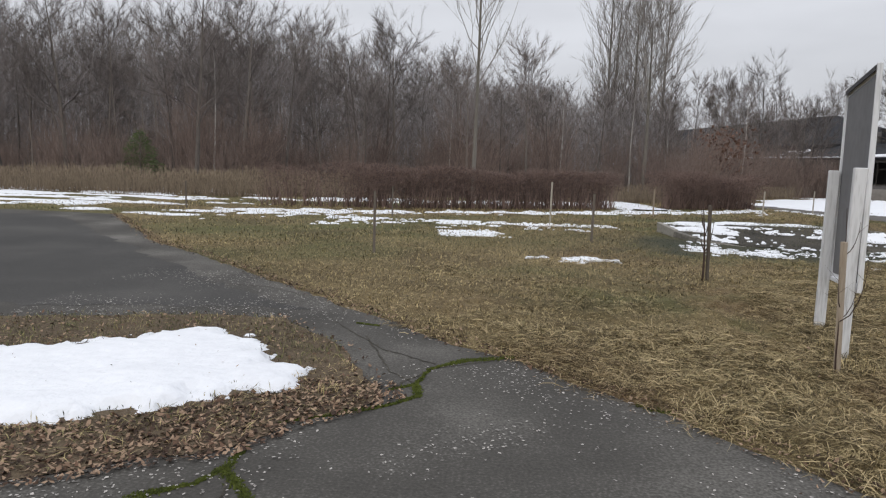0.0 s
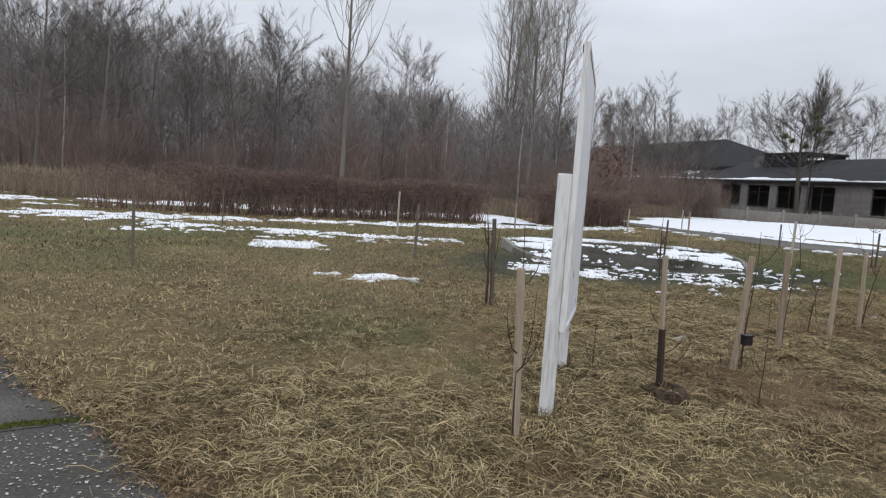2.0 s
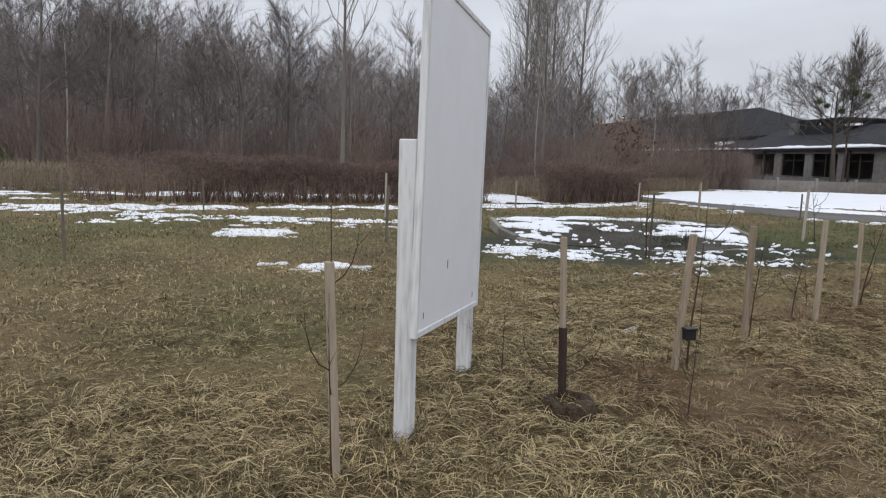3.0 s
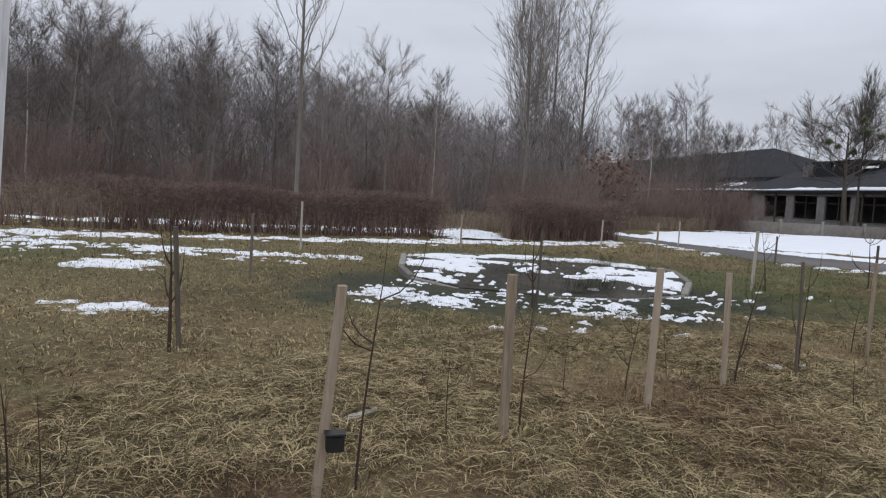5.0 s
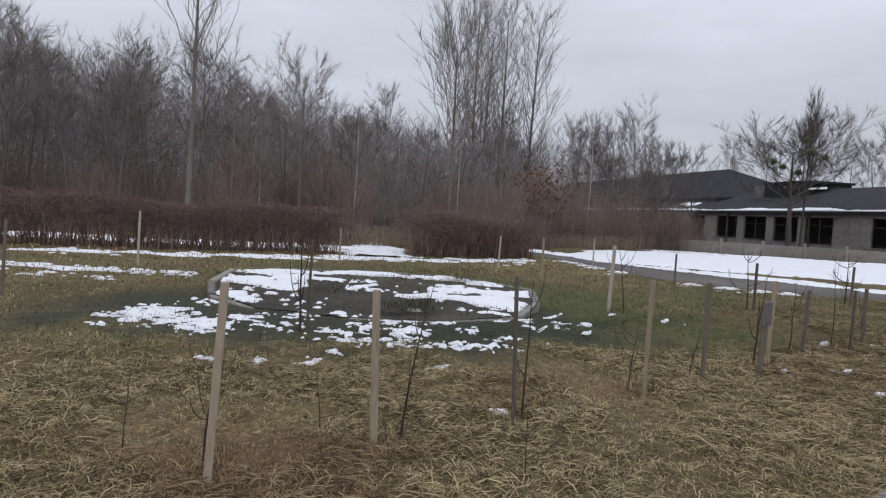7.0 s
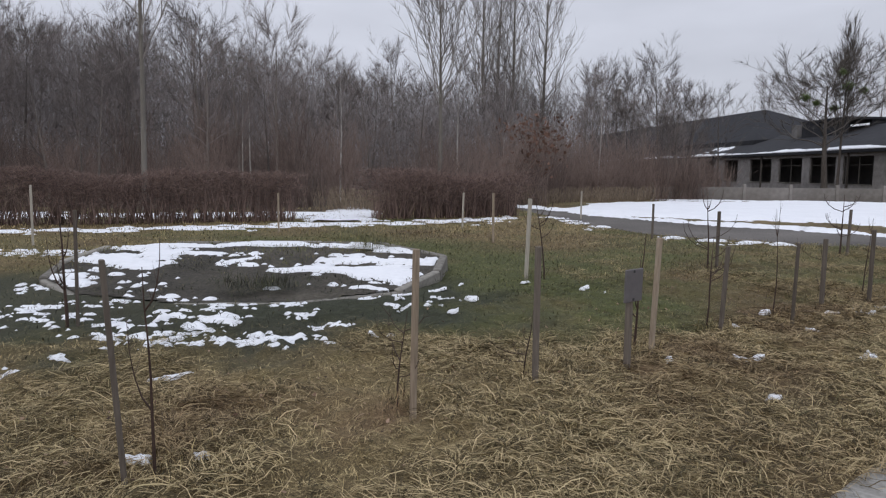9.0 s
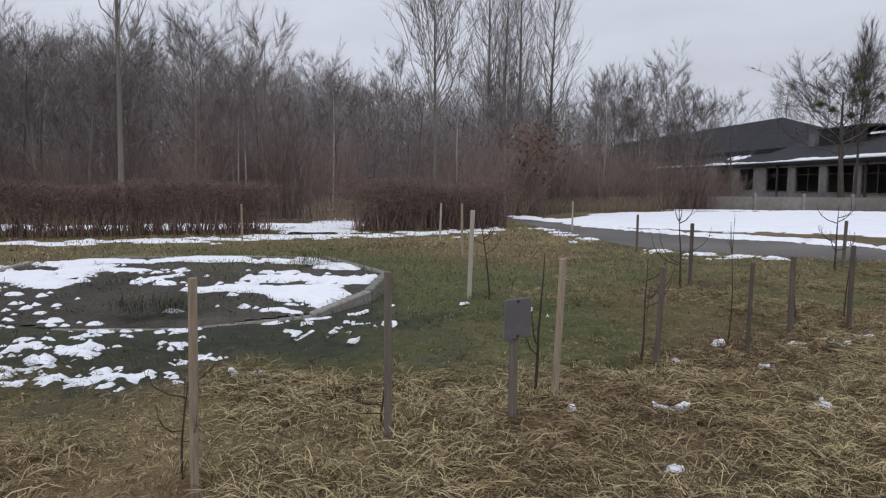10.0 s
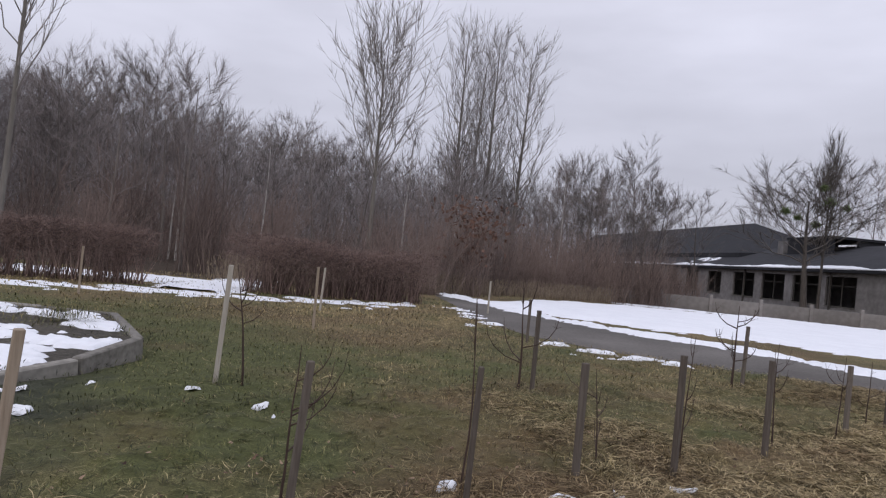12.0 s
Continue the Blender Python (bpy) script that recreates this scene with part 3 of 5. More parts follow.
for i, (x, y, h, spread, br, r) in enumerate((
        (3.17, 5.2, 1.3, 0.3, 4, 0.009), (4.40, 6.2, 0.75, 0.3, 5, 0.008), (5.48, 7.12, 1.25, 0.4, 3, 0.009), (6.33, 8.0, 0.95, 0.22, 3, 0.008),
        (7.2, 8.95, 0.72, 0.25, 5, 0.008), (8.2, 9.47, 1.02, 0.15, 3, 0.010), (9.02, 10.1, 1.0, 0.12, 2, 0.010), (10.03, 11.05, 0.62, 0.3, 6, 0.008),
        (10.82, 11.8, 0.5, 0.4, 4, 0.007), (11.72, 12.42, 0.98, 0.15, 3, 0.013), (12.58, 13.35, 0.85, 0.3, 5, 0.010), (13.42, 13.95, 1.1, 0.1, 2, 0.008),
        (14.3, 14.7, 0.7, 0.35, 5, 0.008), (15.0, 15.25, 0.95, 0.15, 3, 0.008), (15.95, 15.95, 0.9, 0.2, 3, 0.009), (16.75, 16.55, 0.8, 0.3, 4, 0.008), (17.6, 17.6, 0.7, 0.3, 4, 0.008),
        (3.54, 9.6, 1.15, 0.12, 4, 0.020), (6.93, 12.9, 1.12, 0.14, 4, 0.018), (11.42, 16.2, 1.1, 0.4, 5, 0.013), (13.95, 17.45, 1.1, 0.5, 6, 0.016),
        (16.85, 19.35, 1.1, 0.55, 8, 0.018), (5.9, 7.95, 0.55, 0.3, 5, 0.005), (6.75, 9.0, 0.5, 0.3, 6, 0.005),
        (7.7, 9.6, 0.5, 0.3, 6, 0.005), (4.1, 6.9, 0.5, 0.3, 4, 0.005), (5.15, 6.2, 0.55, 0.2, 3, 0.006), (8.9, 9.0, 0.4, 0.3, 4, 0.005))):
    sapling(x, y, h, 40 + i, spread, br, r)


def plate_sign():
    ob = thing("marker_sign", pose(11.56, 11.94, 0, 0, 0, 42))
    part("post", boxed(-0.02, 0.02, -0.02, 0.02, -0.1, 0.62, 0.004), M_stake_old, ob, "grey wooden post")
    part("plate", boxed(-0.103, 0.103, -0.032, -0.022, 0.535, 0.765, 0.004, (0.006, 0)), M_plate, ob, "blank dull grey plate")
    for z in (0.545, 0.74):
        part("screw", boxed(-0.008, 0.008, -0.036, -0.032, z, z + 0.016), M_dark_edge, ob)
    tagged(ob, "blank grey plate on a short wooden post", "marker sign")


plate_sign()


def flower_pot_tag():
    ob = thing("plastic_box", pose(5.405, 6.93, 0.30, 0, 0, 17))
    bm = boxed(-0.04, 0.04, -0.03, 0.03, 0.002, 0.075, 0.006)
    part("box", bm, M_plastic, ob)
    part("rim", boxed(-0.046, 0.046, -0.036, 0.036, 0.0755, 0.088, 0.003), M_plastic, ob)
    tagged(ob, "small black plastic box tied to a stake", "plastic box")


flower_pot_tag()


def scrap(x, y, ln, turn, seed):
    rng = random.Random(seed)
    bm = bmesh.new()
    rows = []
    for i in range(9):
        t = i / 8
        w = 0.035 * math.sin(math.pi * (0.12 + 0.8 * t))
        z = 0.03 + 0.05 * t * rng.uniform(0.7, 1.2)
        rows.append([bm.verts.new((t * ln, -w + rng.uniform(-0.01, 0.01), z)), bm.verts.new((t * ln, rng.uniform(-0.01, 0.01), z + 0.018)), bm.verts.new((t * ln, w, z))])
    for a, b in zip(rows, rows[1:]):
        for k in range(2):
            bm.faces.new((a[k], b[k], b[k + 1], a[k + 1]))
    bmesh.ops.solidify(bm, geom=bm.faces[:], thickness=0.004)
    ob = part("plastic_scrap", bm, M_rag)
    ob.matrix_world = pose(x, y, 0, 0, 0, turn)
    tagged(ob, "crumpled pale plastic scrap caught in dry grass", "plastic scrap")


scrap(5.17, 8.01, 0.36, 40, 3)

# ---- the kerbed bed ----


def flower_bed():
    bed = thing("flower_bed", Matrix.Translation((7.2, 17.9, 0)))
    tagged(bed, "raised flower bed of dark soil with concrete kerbs", "flower bed")
    loc = [(x - 7.2, y - 17.9) for x, y in BED]
    xs, ys = np.arange(4.8, 10.2, 0.07), np.arange(14.1, 18.9, 0.07)
    X, Y = np.meshgrid(xs, ys)
    keep = inside(BED, X, Y) > -0.02
    nx = len(xs)
    i, j = np.meshgrid(np.arange(nx - 1), np.arange(len(ys) - 1))
    f = (j * nx + i)[keep[:-1, :-1] & keep[1:, :-1] & keep[:-1, 1:] & keep[1:, 1:]]
    used, inv = np.unique(np.stack([f, f + 1, f + nx + 1, f + nx], 1), return_inverse=True)
    v = np.stack([X - 7.2, Y - 17.9, bed_z(Y) + 0.008 + 0.035 * (fbm(X * 4, Y * 4) - 0.35)], -1).reshape(-1, 3)[used]
    part("soil", mesh_of("soil", v, inv.reshape(-1, 4), smooth=True), M_soil, bed, "dark crumbly soil")
    for i, (a, b) in enumerate(zip(loc, loc[1:] + loc[:1])):
        ln = math.hypot(b[0] - a[0], b[1] - a[1])
        n = max(1, round(ln / 0.95))
        ang = math.atan2(b[1] - a[1], b[0] - a[0])
        me = bpy.data.meshes.new("kerb_stone")
        bm = boxed(-ln / n / 2 + 0.008, ln / n / 2 - 0.008, -0.055, 0.055, -0.28, 0.05, 0.014)
        bm.to_mesh(me); bm.free()
        me.materials.append(M_kerb)
        for k in range(n):
            t = (k + 0.5) / n
            if (i, k) in ((9, 1),):
                continue
            o = part("kerb_stone", me, None, bed)
            r = random.Random(i * 31 + k)
            o.matrix_local = Matrix.Translation((a[0] + (b[0] - a[0]) * t, a[1] + (b[1] - a[1]) * t, r.uniform(-0.03, -0.01) - 0.03 * (a[1] + b[1] < -5.0) + float(bed_z(17.9 + a[1] + (b[1] - a[1]) * t)))) @ Matrix.Rotation(ang + r.uniform(-0.02, 0.02), 4, "Z") @ Matrix.Rotation(-math.atan2(float(bed_z(17.9 + b[1]) - bed_z(17.9 + a[1])), ln), 4, "Y") @ Matrix.Rotation(r.uniform(-0.06, 0.06), 4, "X")
    return bed


flower_bed()

# ---- dug earth ----


def dug_earth(x, y, r):
    """A ring of loose dark clods round the foot of a stake, sunk in the middle."""
    g = np.random.default_rng(int(x * 100))
    bm = bmesh.new()
    rings = []
    for k, (rr, z) in enumerate(((0.0, 0.02), (0.35, 0.025), (0.7, 0.065), (1.0, 0.055), (1.2, 0.0))):
        rings.append([bm.verts.new((r * rr * math.cos(a) * (1 + g.uniform(-0.12, 0.12)), r * 0.8 * rr * math.sin(a) * (1 + g.uniform(-0.12, 0.12)), z + (g.uniform(-0.012, 0.02) if k < 4 else -0.03)))
                      for a in [2 * math.pi * i / 22 for i in range(22)]])
    for a, b in zip(rings, rings[1:]):
        for i in range(22):
            bm.faces.new((a[i], a[(i + 1) % 22], b[(i + 1) % 22], b[i]))
    bmesh.ops.remove_doubles(bm, verts=bm.verts[:], dist=0.0005)
    bmesh.ops.recalc_face_normals(bm, faces=bm.faces[:])
    ob = part("soil_ring", bm, M_earth)
    ob.matrix_world = pose(x, y, float(turf_z(np.array([x]), np.array([y]))[0]), 0, 0, 20)
    tagged(ob, "loose dark earth dug up round a stake", "earth", kind="stuff")


dug_earth(4.41, 6.12, 0.15)

# ---- snow ----


def snow(name, x0, x1, y0, y1, cell, value, hmax, label, rise=0.12, ragged=0.5, lift=0.010):
    xs, ys = np.arange(x0, x1 + cell, cell), np.arange(y0, y1 + cell, cell)
    X, Y = np.meshgrid(xs, ys)
    X = X + (fbm(X * 3.1 / max(cell * 12, 1), Y * 3.1) - 0.5) * cell * 0.7
    V = value(X, Y)
    V = V - ragged * np.clip(1 - V / 0.5, 0, 1) * np.clip(fbm(X * 11, Y * 11, 4) - 0.40, 0, 1) * 3.0
    Z = np.where(V > 0, np.minimum(hmax, 0.008 + V * rise) * (0.6 + 0.8 * fbm(X * 3.2, Y * 3.2, 5)), -0.02) + (lift(Y) if callable(lift) else lift) + turf_z(X, Y)
    nx = len(xs)
    i, j = np.meshgrid(np.arange(nx - 1), np.arange(len(ys) - 1))
    keep = np.maximum.reduce([V[:-1, :-1], V[1:, :-1], V[:-1, 1:], V[1:, 1:]]) > 0
    a = (j * nx + i)[keep]
    f = np.stack([a, a + 1, a + nx + 1, a + nx], 1)
    used, inv = np.unique(f, return_inverse=True)
    v = np.stack([X, Y, Z], -1).reshape(-1, 3)[used]
    ob = part(name, mesh_of(name, v, inv.reshape(-1, 4), smooth=True), M_snow)
    return tagged(ob, label, "snow", kind="stuff")


SNOW_ISLAND = [(-9, 4.2), (-3.2, 5.0), (-2.8, 5.2), (-2.4, 5.42), (-2.4, 5.6), (-1.65, 6.0), (-1.17, 5.35), (-0.96, 4.95), (-0.7, 4.87), (-0.76, 4.4), (-1.1, 4.15), (-1.4, 3.82), (-2.1, 3.5), (-9, 1.6)]
snow("snow_patch", -9, -0.4, 1.5, 6.4, 0.05, lambda x, y: inside(SNOW_ISLAND, x, y) + (fbm(x * 5, y * 5, 5) - 0.5) * 0.40, 0.07,
     "smooth white snow patch on the leafy island", 0.3, 0.25)
STRIP = [(-6.2, 16.3), (-4.1, 17.9), (-1.8, 19.3), (2.3, 21.2), (5.0, 22.3), (7.3, 23.8), (11.5, 25.6), (12.6, 28), (12.2, 31), (7.5, 27.3), (4.8, 25.6), (1.0, 23.7), (-3.5, 22.1), (-7, 21.4), (-9, 20)]
snow("snow_strip", -10, 13, 15, 31.5, 0.075, lambda x, y: np.clip(inside(STRIP, x, y) - 0.75, -1, 0.7) * 0.8 - 0.40 + (fbm(x * 1.9, y * 3.0, 5) - 0.5) * 2.6, 0.025,
     "ragged band of melting snow along the hedge")
LEFT = [(-20, 18.2), (-9, 17.3), (-6.4, 16.6), (-6.8, 22), (-6.5, 25.5), (-8.3, 28.5), (-10.8, 32), (-20, 28)]
snow("snow_drift", -20, -5.5, 16.3, 32, 0.09, lambda x, y: np.minimum(inside(LEFT, x, y), 0.7) * 0.5 - 0.5 + (fbm(x * 0.5 + 4, y * 1.6, 5) - 0.5) * 2.6, 0.03,
     "broken snow strips beyond the asphalt edge")
snow("snow_patch", -2, 1.8, 13.8, 17.0, 0.04, lambda x, y: 0.75 - np.hypot((x - 0.2) / 1.05, (y - 15.3) / 0.85) + (fbm(x * 3.0, y * 5, 5) - 0.5) * 1.3, 0.03,
     "small melting snow patch on the lawn")
snow("snow_patch", 1.0, 3.0, 10.7, 12.2, 0.03, lambda x, y: 0.68 - np.hypot((x - 2.05) / 0.8, (y - 11.45) / 0.45) + (fbm(x * 4, y * 8, 5) - 0.5) * 1.5, 0.025,
     "thin scraps of snow on the lawn")
snow("snow_patch", -3.6, 4.0, 12.5, 18.5, 0.05, lambda x, y: -0.62 + fbm(x * 2.3, y * 3.7, 4) * 1.05 - 0.3 * np.clip((y - 17.5), -9, 0) * -0.1 + 0.12 * (y - 17), 0.025,
     "scattered crumbs of snow in the grass")


def bed_snow(x, y):
    n = (fbm(x * 1.5, y * 3.2, 5) - 0.5) + 0.5 * (fbm(x * 6, y * 10, 3) - 0.5)
    d = inside(BED, x, y)
    right = np.clip(1.2 - np.hypot((x - 9.2) / 1.35, (y - 16.0) / 1.0), 0, 1)
    back = np.clip(1 - np.abs(d - 0.45) / 0.42, 0, 1) * np.clip((y - 16.9) / 0.8, 0, 1)
    left = np.clip(1.1 - np.hypot((x - 5.7) / 0.9, (y - 16.6) / 1.1), 0, 1)
    front = np.clip(1 - np.hypot((x - 6.7) / 1.6, (y - 15.2) / 0.4), 0, 1)
    v = n * 3.1 - 0.36 + right * 0.72 + back * 0.95 + left * 0.6 + front * 0.5
    return np.where(d > 0.08, v, -1)


snow("snow_patch", 4.6, 10.3, 14.0, 19.0, 0.035, bed_snow, 0.022, "streaks of melting snow on the dark bed", 0.06, lift=lambda y: bed_z(y) + 0.024)


def front_snow(x, y):
    """Patches (place, half width, half depth) that melt into crumbs at their rims."""
    v = np.full(np.shape(x), -1.0)
    for cx, cy, rx, ry in ((4.95, 13.65, 0.42, 0.7), (5.35, 13.2, 0.3, 0.3), (5.9, 13.1, 0.38, 0.5), (8.95, 12.6, 0.2, 0.2)):
        v = np.maximum(v, 1.75 - 1.5 * np.hypot((x - cx) / rx, (y - cy) / ry))
    for cx, cy, rx, ry in ((6.1, 13.7, 0.24, 0.4), (6.63, 13.2, 0.26, 0.34), (6.72, 14.2, 0.3, 0.34), (7.3, 12.95, 0.28, 0.4),
                           (7.6, 13.35, 0.32, 0.36), (7.95, 12.65, 0.42, 0.32), (8.3, 12.6, 0.36, 0.3), (8.95, 12.6, 0.32, 0.32), (9.15, 13.05, 0.22, 0.24), (8.76, 13.55, 0.26, 0.26),
                           (8.22, 13.4, 0.32, 0.32), (7.9, 13.9, 0.3, 0.3), (7.5, 14.7, 0.34, 0.3), (8.5, 14.3, 0.3, 0.3), (5.6, 15.0, 0.5, 0.3)):
        v = np.maximum(v, 0.8 - 0.75 * np.hypot((x - cx) / rx, (y - cy) / ry))
    for cx, cy in ((7.55, 11.95), (7.3, 11.5), (8.38, 11.9), (8.42, 11.55), (9.63, 14.2), (10.26, 14.6), (10.3, 15.7), (6.4, 11.4), (6.85, 11.35), (5.4, 12.8), (9.34, 14.63), (9.72, 14.1), (10.1, 14.3), (9.65, 14.9)):
        v = np.maximum(v, 0.62 - 0.75 * np.hypot((x - cx) / 0.13, (y - cy) / 0.14))
    v = np.where(v < -0.4, -2, v * 0.6) - 0.19 + (fbm(x * 4.2, y * 6, 3) - 0.55) * 1.5 + (fbm(x * 12 + 3, y * 14, 3) - 0.52) * 1.7
    return np.where(inside(BED, x, y) < -0.08, v, -1)


snow("snow_patch", 3.4, 10.4, 10.8, 15.8, 0.026, front_snow, 0.008, "broken scraps of wet snow before the bed", 0.05, 0.5)
BIG = [(13.9, 33.6), (15.6, 30.2), (18.4, 28.9), (23, 27.4), (34, 21), (60, 12), (70, 30), (60, 45), (30, 44.6), (21, 42.6), (16, 39.5)]
snow("snow_field", 13, 62, 12, 45, 0.22, lambda x, y: inside(BIG, x, y) * 0.6 + (fbm(x * 0.5, y * 1.0, 5) - 0.42) * 1.2, 0.07, "wide smooth snow field before the fence", 0.15)
snow("snow_patch", 20, 46, 43.5, 47, 0.15, lambda x, y: 0.35 - np.abs(y - 45.1) * 0.6 + (fbm(x * 0.5, y * 2.0, 4) - 0.5) * 1.0, 0.05, "snow streaks along the foot of the fence", 0.15)


def near_line(pts, x, y):
    d = np.full(np.shape(x), 1e9)
    for (x0, y0), (x1, y1) in zip(pts, pts[1:]):
        ex, ey = x1 - x0, y1 - y0
        t = np.clip(((x - x0) * ex + (y - y0) * ey) / (ex * ex + ey * ey), 0, 1)
        d = np.minimum(d, np.hypot(x - x0 - t * ex, y - y0 - t * ey))
    return d


RIDGE = [(12.2, 36.5), (13.6, 33.7), (15.3, 29.4), (17.1, 27.0), (18.5, 26.0), (20.3, 23.8), (21.5, 21.9), (30, 15.6), (46, 6)]
snow("snow_strip", 11, 47, 5, 38, 0.1, lambda x, y: 0.34 - near_line(RIDGE, x, y) * 0.9 + (fbm(x * 0.8, y * 1.2, 4) - 0.5) * 0.9, 0.09, "long snow ridge along the edge of the drive", 0.3)
LOWR = [(12.8, 30), (13.4, 26.5), (14.1, 23.6), (15.2, 22.1), (16.6, 21.4)]
snow("snow_strip", 12, 17.5, 20.5, 31, 0.05, lambda x, y: 0.2 - near_line(LOWR, x, y) * 0.7 + (fbm(x * 1.8, y * 2.6, 5) - 0.60) * 1.5, 0.04, "thin snow crumbs by the grass edge of the drive")
snow("snow_patch", 18.8, 21.2, 18.2, 20.0, 0.04, lambda x, y: 0.5 - np.hypot((x - 20.0) / 1.0, (y - 19.0) / 0.45) + (fbm(x * 3, y * 4) - 0.5) * 0.8, 0.04, "small snow patch by the drive")
snow("snow_patch", 5.2, 8.2, 26, 33, 0.08, lambda x, y: 0.9 - np.abs(x - 6.6 + (y - 27) * 0.06) + (fbm(x * 1.2, y * 2) - 0.5) * 1.0, 0.05, "snow in the gap between two hedges")
snow("snow_patch", -6, 6, 24.5, 31, 0.12, lambda x, y: 0.4 - np.abs(y - 27.6 - 0.25 * x + 0.0) * 0.35 + (fbm(x * 0.7, y * 1.5) - 0.5) * 1.2, 0.05, "snow behind the clipped hedge")
for i, (x, y, s) in enumerate(((12.52, 12.23, 0.1), (13.43, 12.29, 0.09), (13.5, 13.28, 0.07), (13.34, 13.95, 0.07), (13.98, 13.98, 0.09), (14.39, 14.11, 0.09), (14.82, 14.49, 0.09),
                               (12.89, 13.44, 0.06), (12.29, 11.27, 0.04), (11.91, 12.17, 0.04), (11.13, 15.8, 0.08), (12.04, 15.16, 0.05), (11.82, 15.46, 0.06), (8.86, 10.23, 0.08),
                               (9.18, 10.29, 0.05), (9.66, 12.7, 0.05), (9.78, 12.82, 0.05), (10.27, 13.76, 0.06), (10.06, 15.1, 0.1), (10.45, 14.6, 0.08), (9.68, 14.47, 0.05), (10.06, 14.63, 0.06))):
    s = s * 0.52
    lump = snow("snow_lump", x - s * 2, x + s * 2, y - s * 2, y + s * 2, 0.014,
         lambda u, v, x=x, y=y, s=s: s * 0.95 - np.hypot((u - x) * 0.62, (v - y) * 1.15) + (fbm(u * 15, v * 19, 4) - 0.5) * s * 3.0, 0.008, "little scrap of wet snow in the grass", 0.2, 0.0, 0.032)
    lump["kind"] = ""
    lump["group"] = "lumps of snow in the grass"

# ---- hedges ----


def hedge(name, line, width, height, per_metre, seed, label, mat, gaps=0.0):
    """A clipped hedge of bare twigs along a line: stems from the ground, a thicket above."""
    rng = np.random.default_rng(seed)
    line = np.asarray(line, float)
    seg = np.hypot(*np.diff(line, axis=0).T)
    total = seg.sum()
    cum = np.concatenate([[0], np.cumsum(seg)])

    def place(s):
        return np.stack([np.interp(s, cum, line[:, 0]), np.interp(s, cum, line[:, 1])], 1)

    n1 = int(total * per_metre * 0.085)
    s = np.round(rng.uniform(0, total, n1) / 0.45) * 0.45 + rng.normal(0, 0.06, n1)
    c = place(np.clip(s, 0, total)) + rng.normal(0, 0.10, (n1, 2))
    b = np.column_stack([c, np.zeros(n1)])
    t = b + np.column_stack([rng.normal(0, 0.22, (n1, 2)), height * rng.uniform(0.5, 1.0, n1)])
    n2 = int(total * per_metre)
    s = rng.uniform(-0.1, total + 0.1, n2)
    hz = height * (0.86 + 0.34 * fbm(s * 0.9 + seed, s * 0 + 3.3, 3))
    c = place(np.clip(s, 0, total)) + rng.uniform(-0.5, 0.5, (n2, 2)) * width
    z = hz * (0.20 + 0.78 * rng.beta(2.3, 1.3, n2))
    b2 = np.column_stack([c, z])
    d = np.column_stack([rng.normal(0, 0.14, (n2, 2)), rng.uniform(-0.08, 0.24, n2)])
    t2 = b2 + d
    t2[:, 2] = np.minimum(t2[:, 2], hz * (1.0 + rng.uniform(-0.02, 0.12, n2)))
    ob = thing(name, Matrix.Identity(4))
    part("base_growth", mesh_of("base_growth", *spikes(b, t, rng.uniform(0.008, 0.016, n1))), mat, ob)
    part("clipped_crown", mesh_of("clipped_crown", *spikes(b2, t2, rng.uniform(0.004, 0.008, n2))), mat, ob)
    tagged(ob, label, "hedge", group="clipped hedges")
    return ob


hedge("hedge", [(-3.6, 22.6), (-2.6, 22.9)], 1.3, 1.42, 2400, 1, "dark rounded leafless bush in the hedge row", M_hedge)
hedge("hedge", [(-6.6, 22.2), (-3.6, 22.6)], 0.9, 1.38, 700, 2, "sparse leafless hedge with snow showing through", M_hedge)
hedge("hedge", [(-2.5, 22.9), (1.0, 24.3), (5.3, 26.4)], 0.9, 1.32, 1650, 3, "long clipped red-brown leafless hedge", M_hedge)
hedge("hedge", [(7.6, 27.6), (9.0, 28.2), (11.7, 29.6)], 1.5, 1.38, 2300, 4, "clipped dense red-brown leafless hedge", M_hedge)

# ---- the derelict building and its fence ----
FACADE = Matrix.Translation((39, 53, 0)) @ Matrix.Rotation(math.atan2(0.995, -0.0995), 4, "Z")


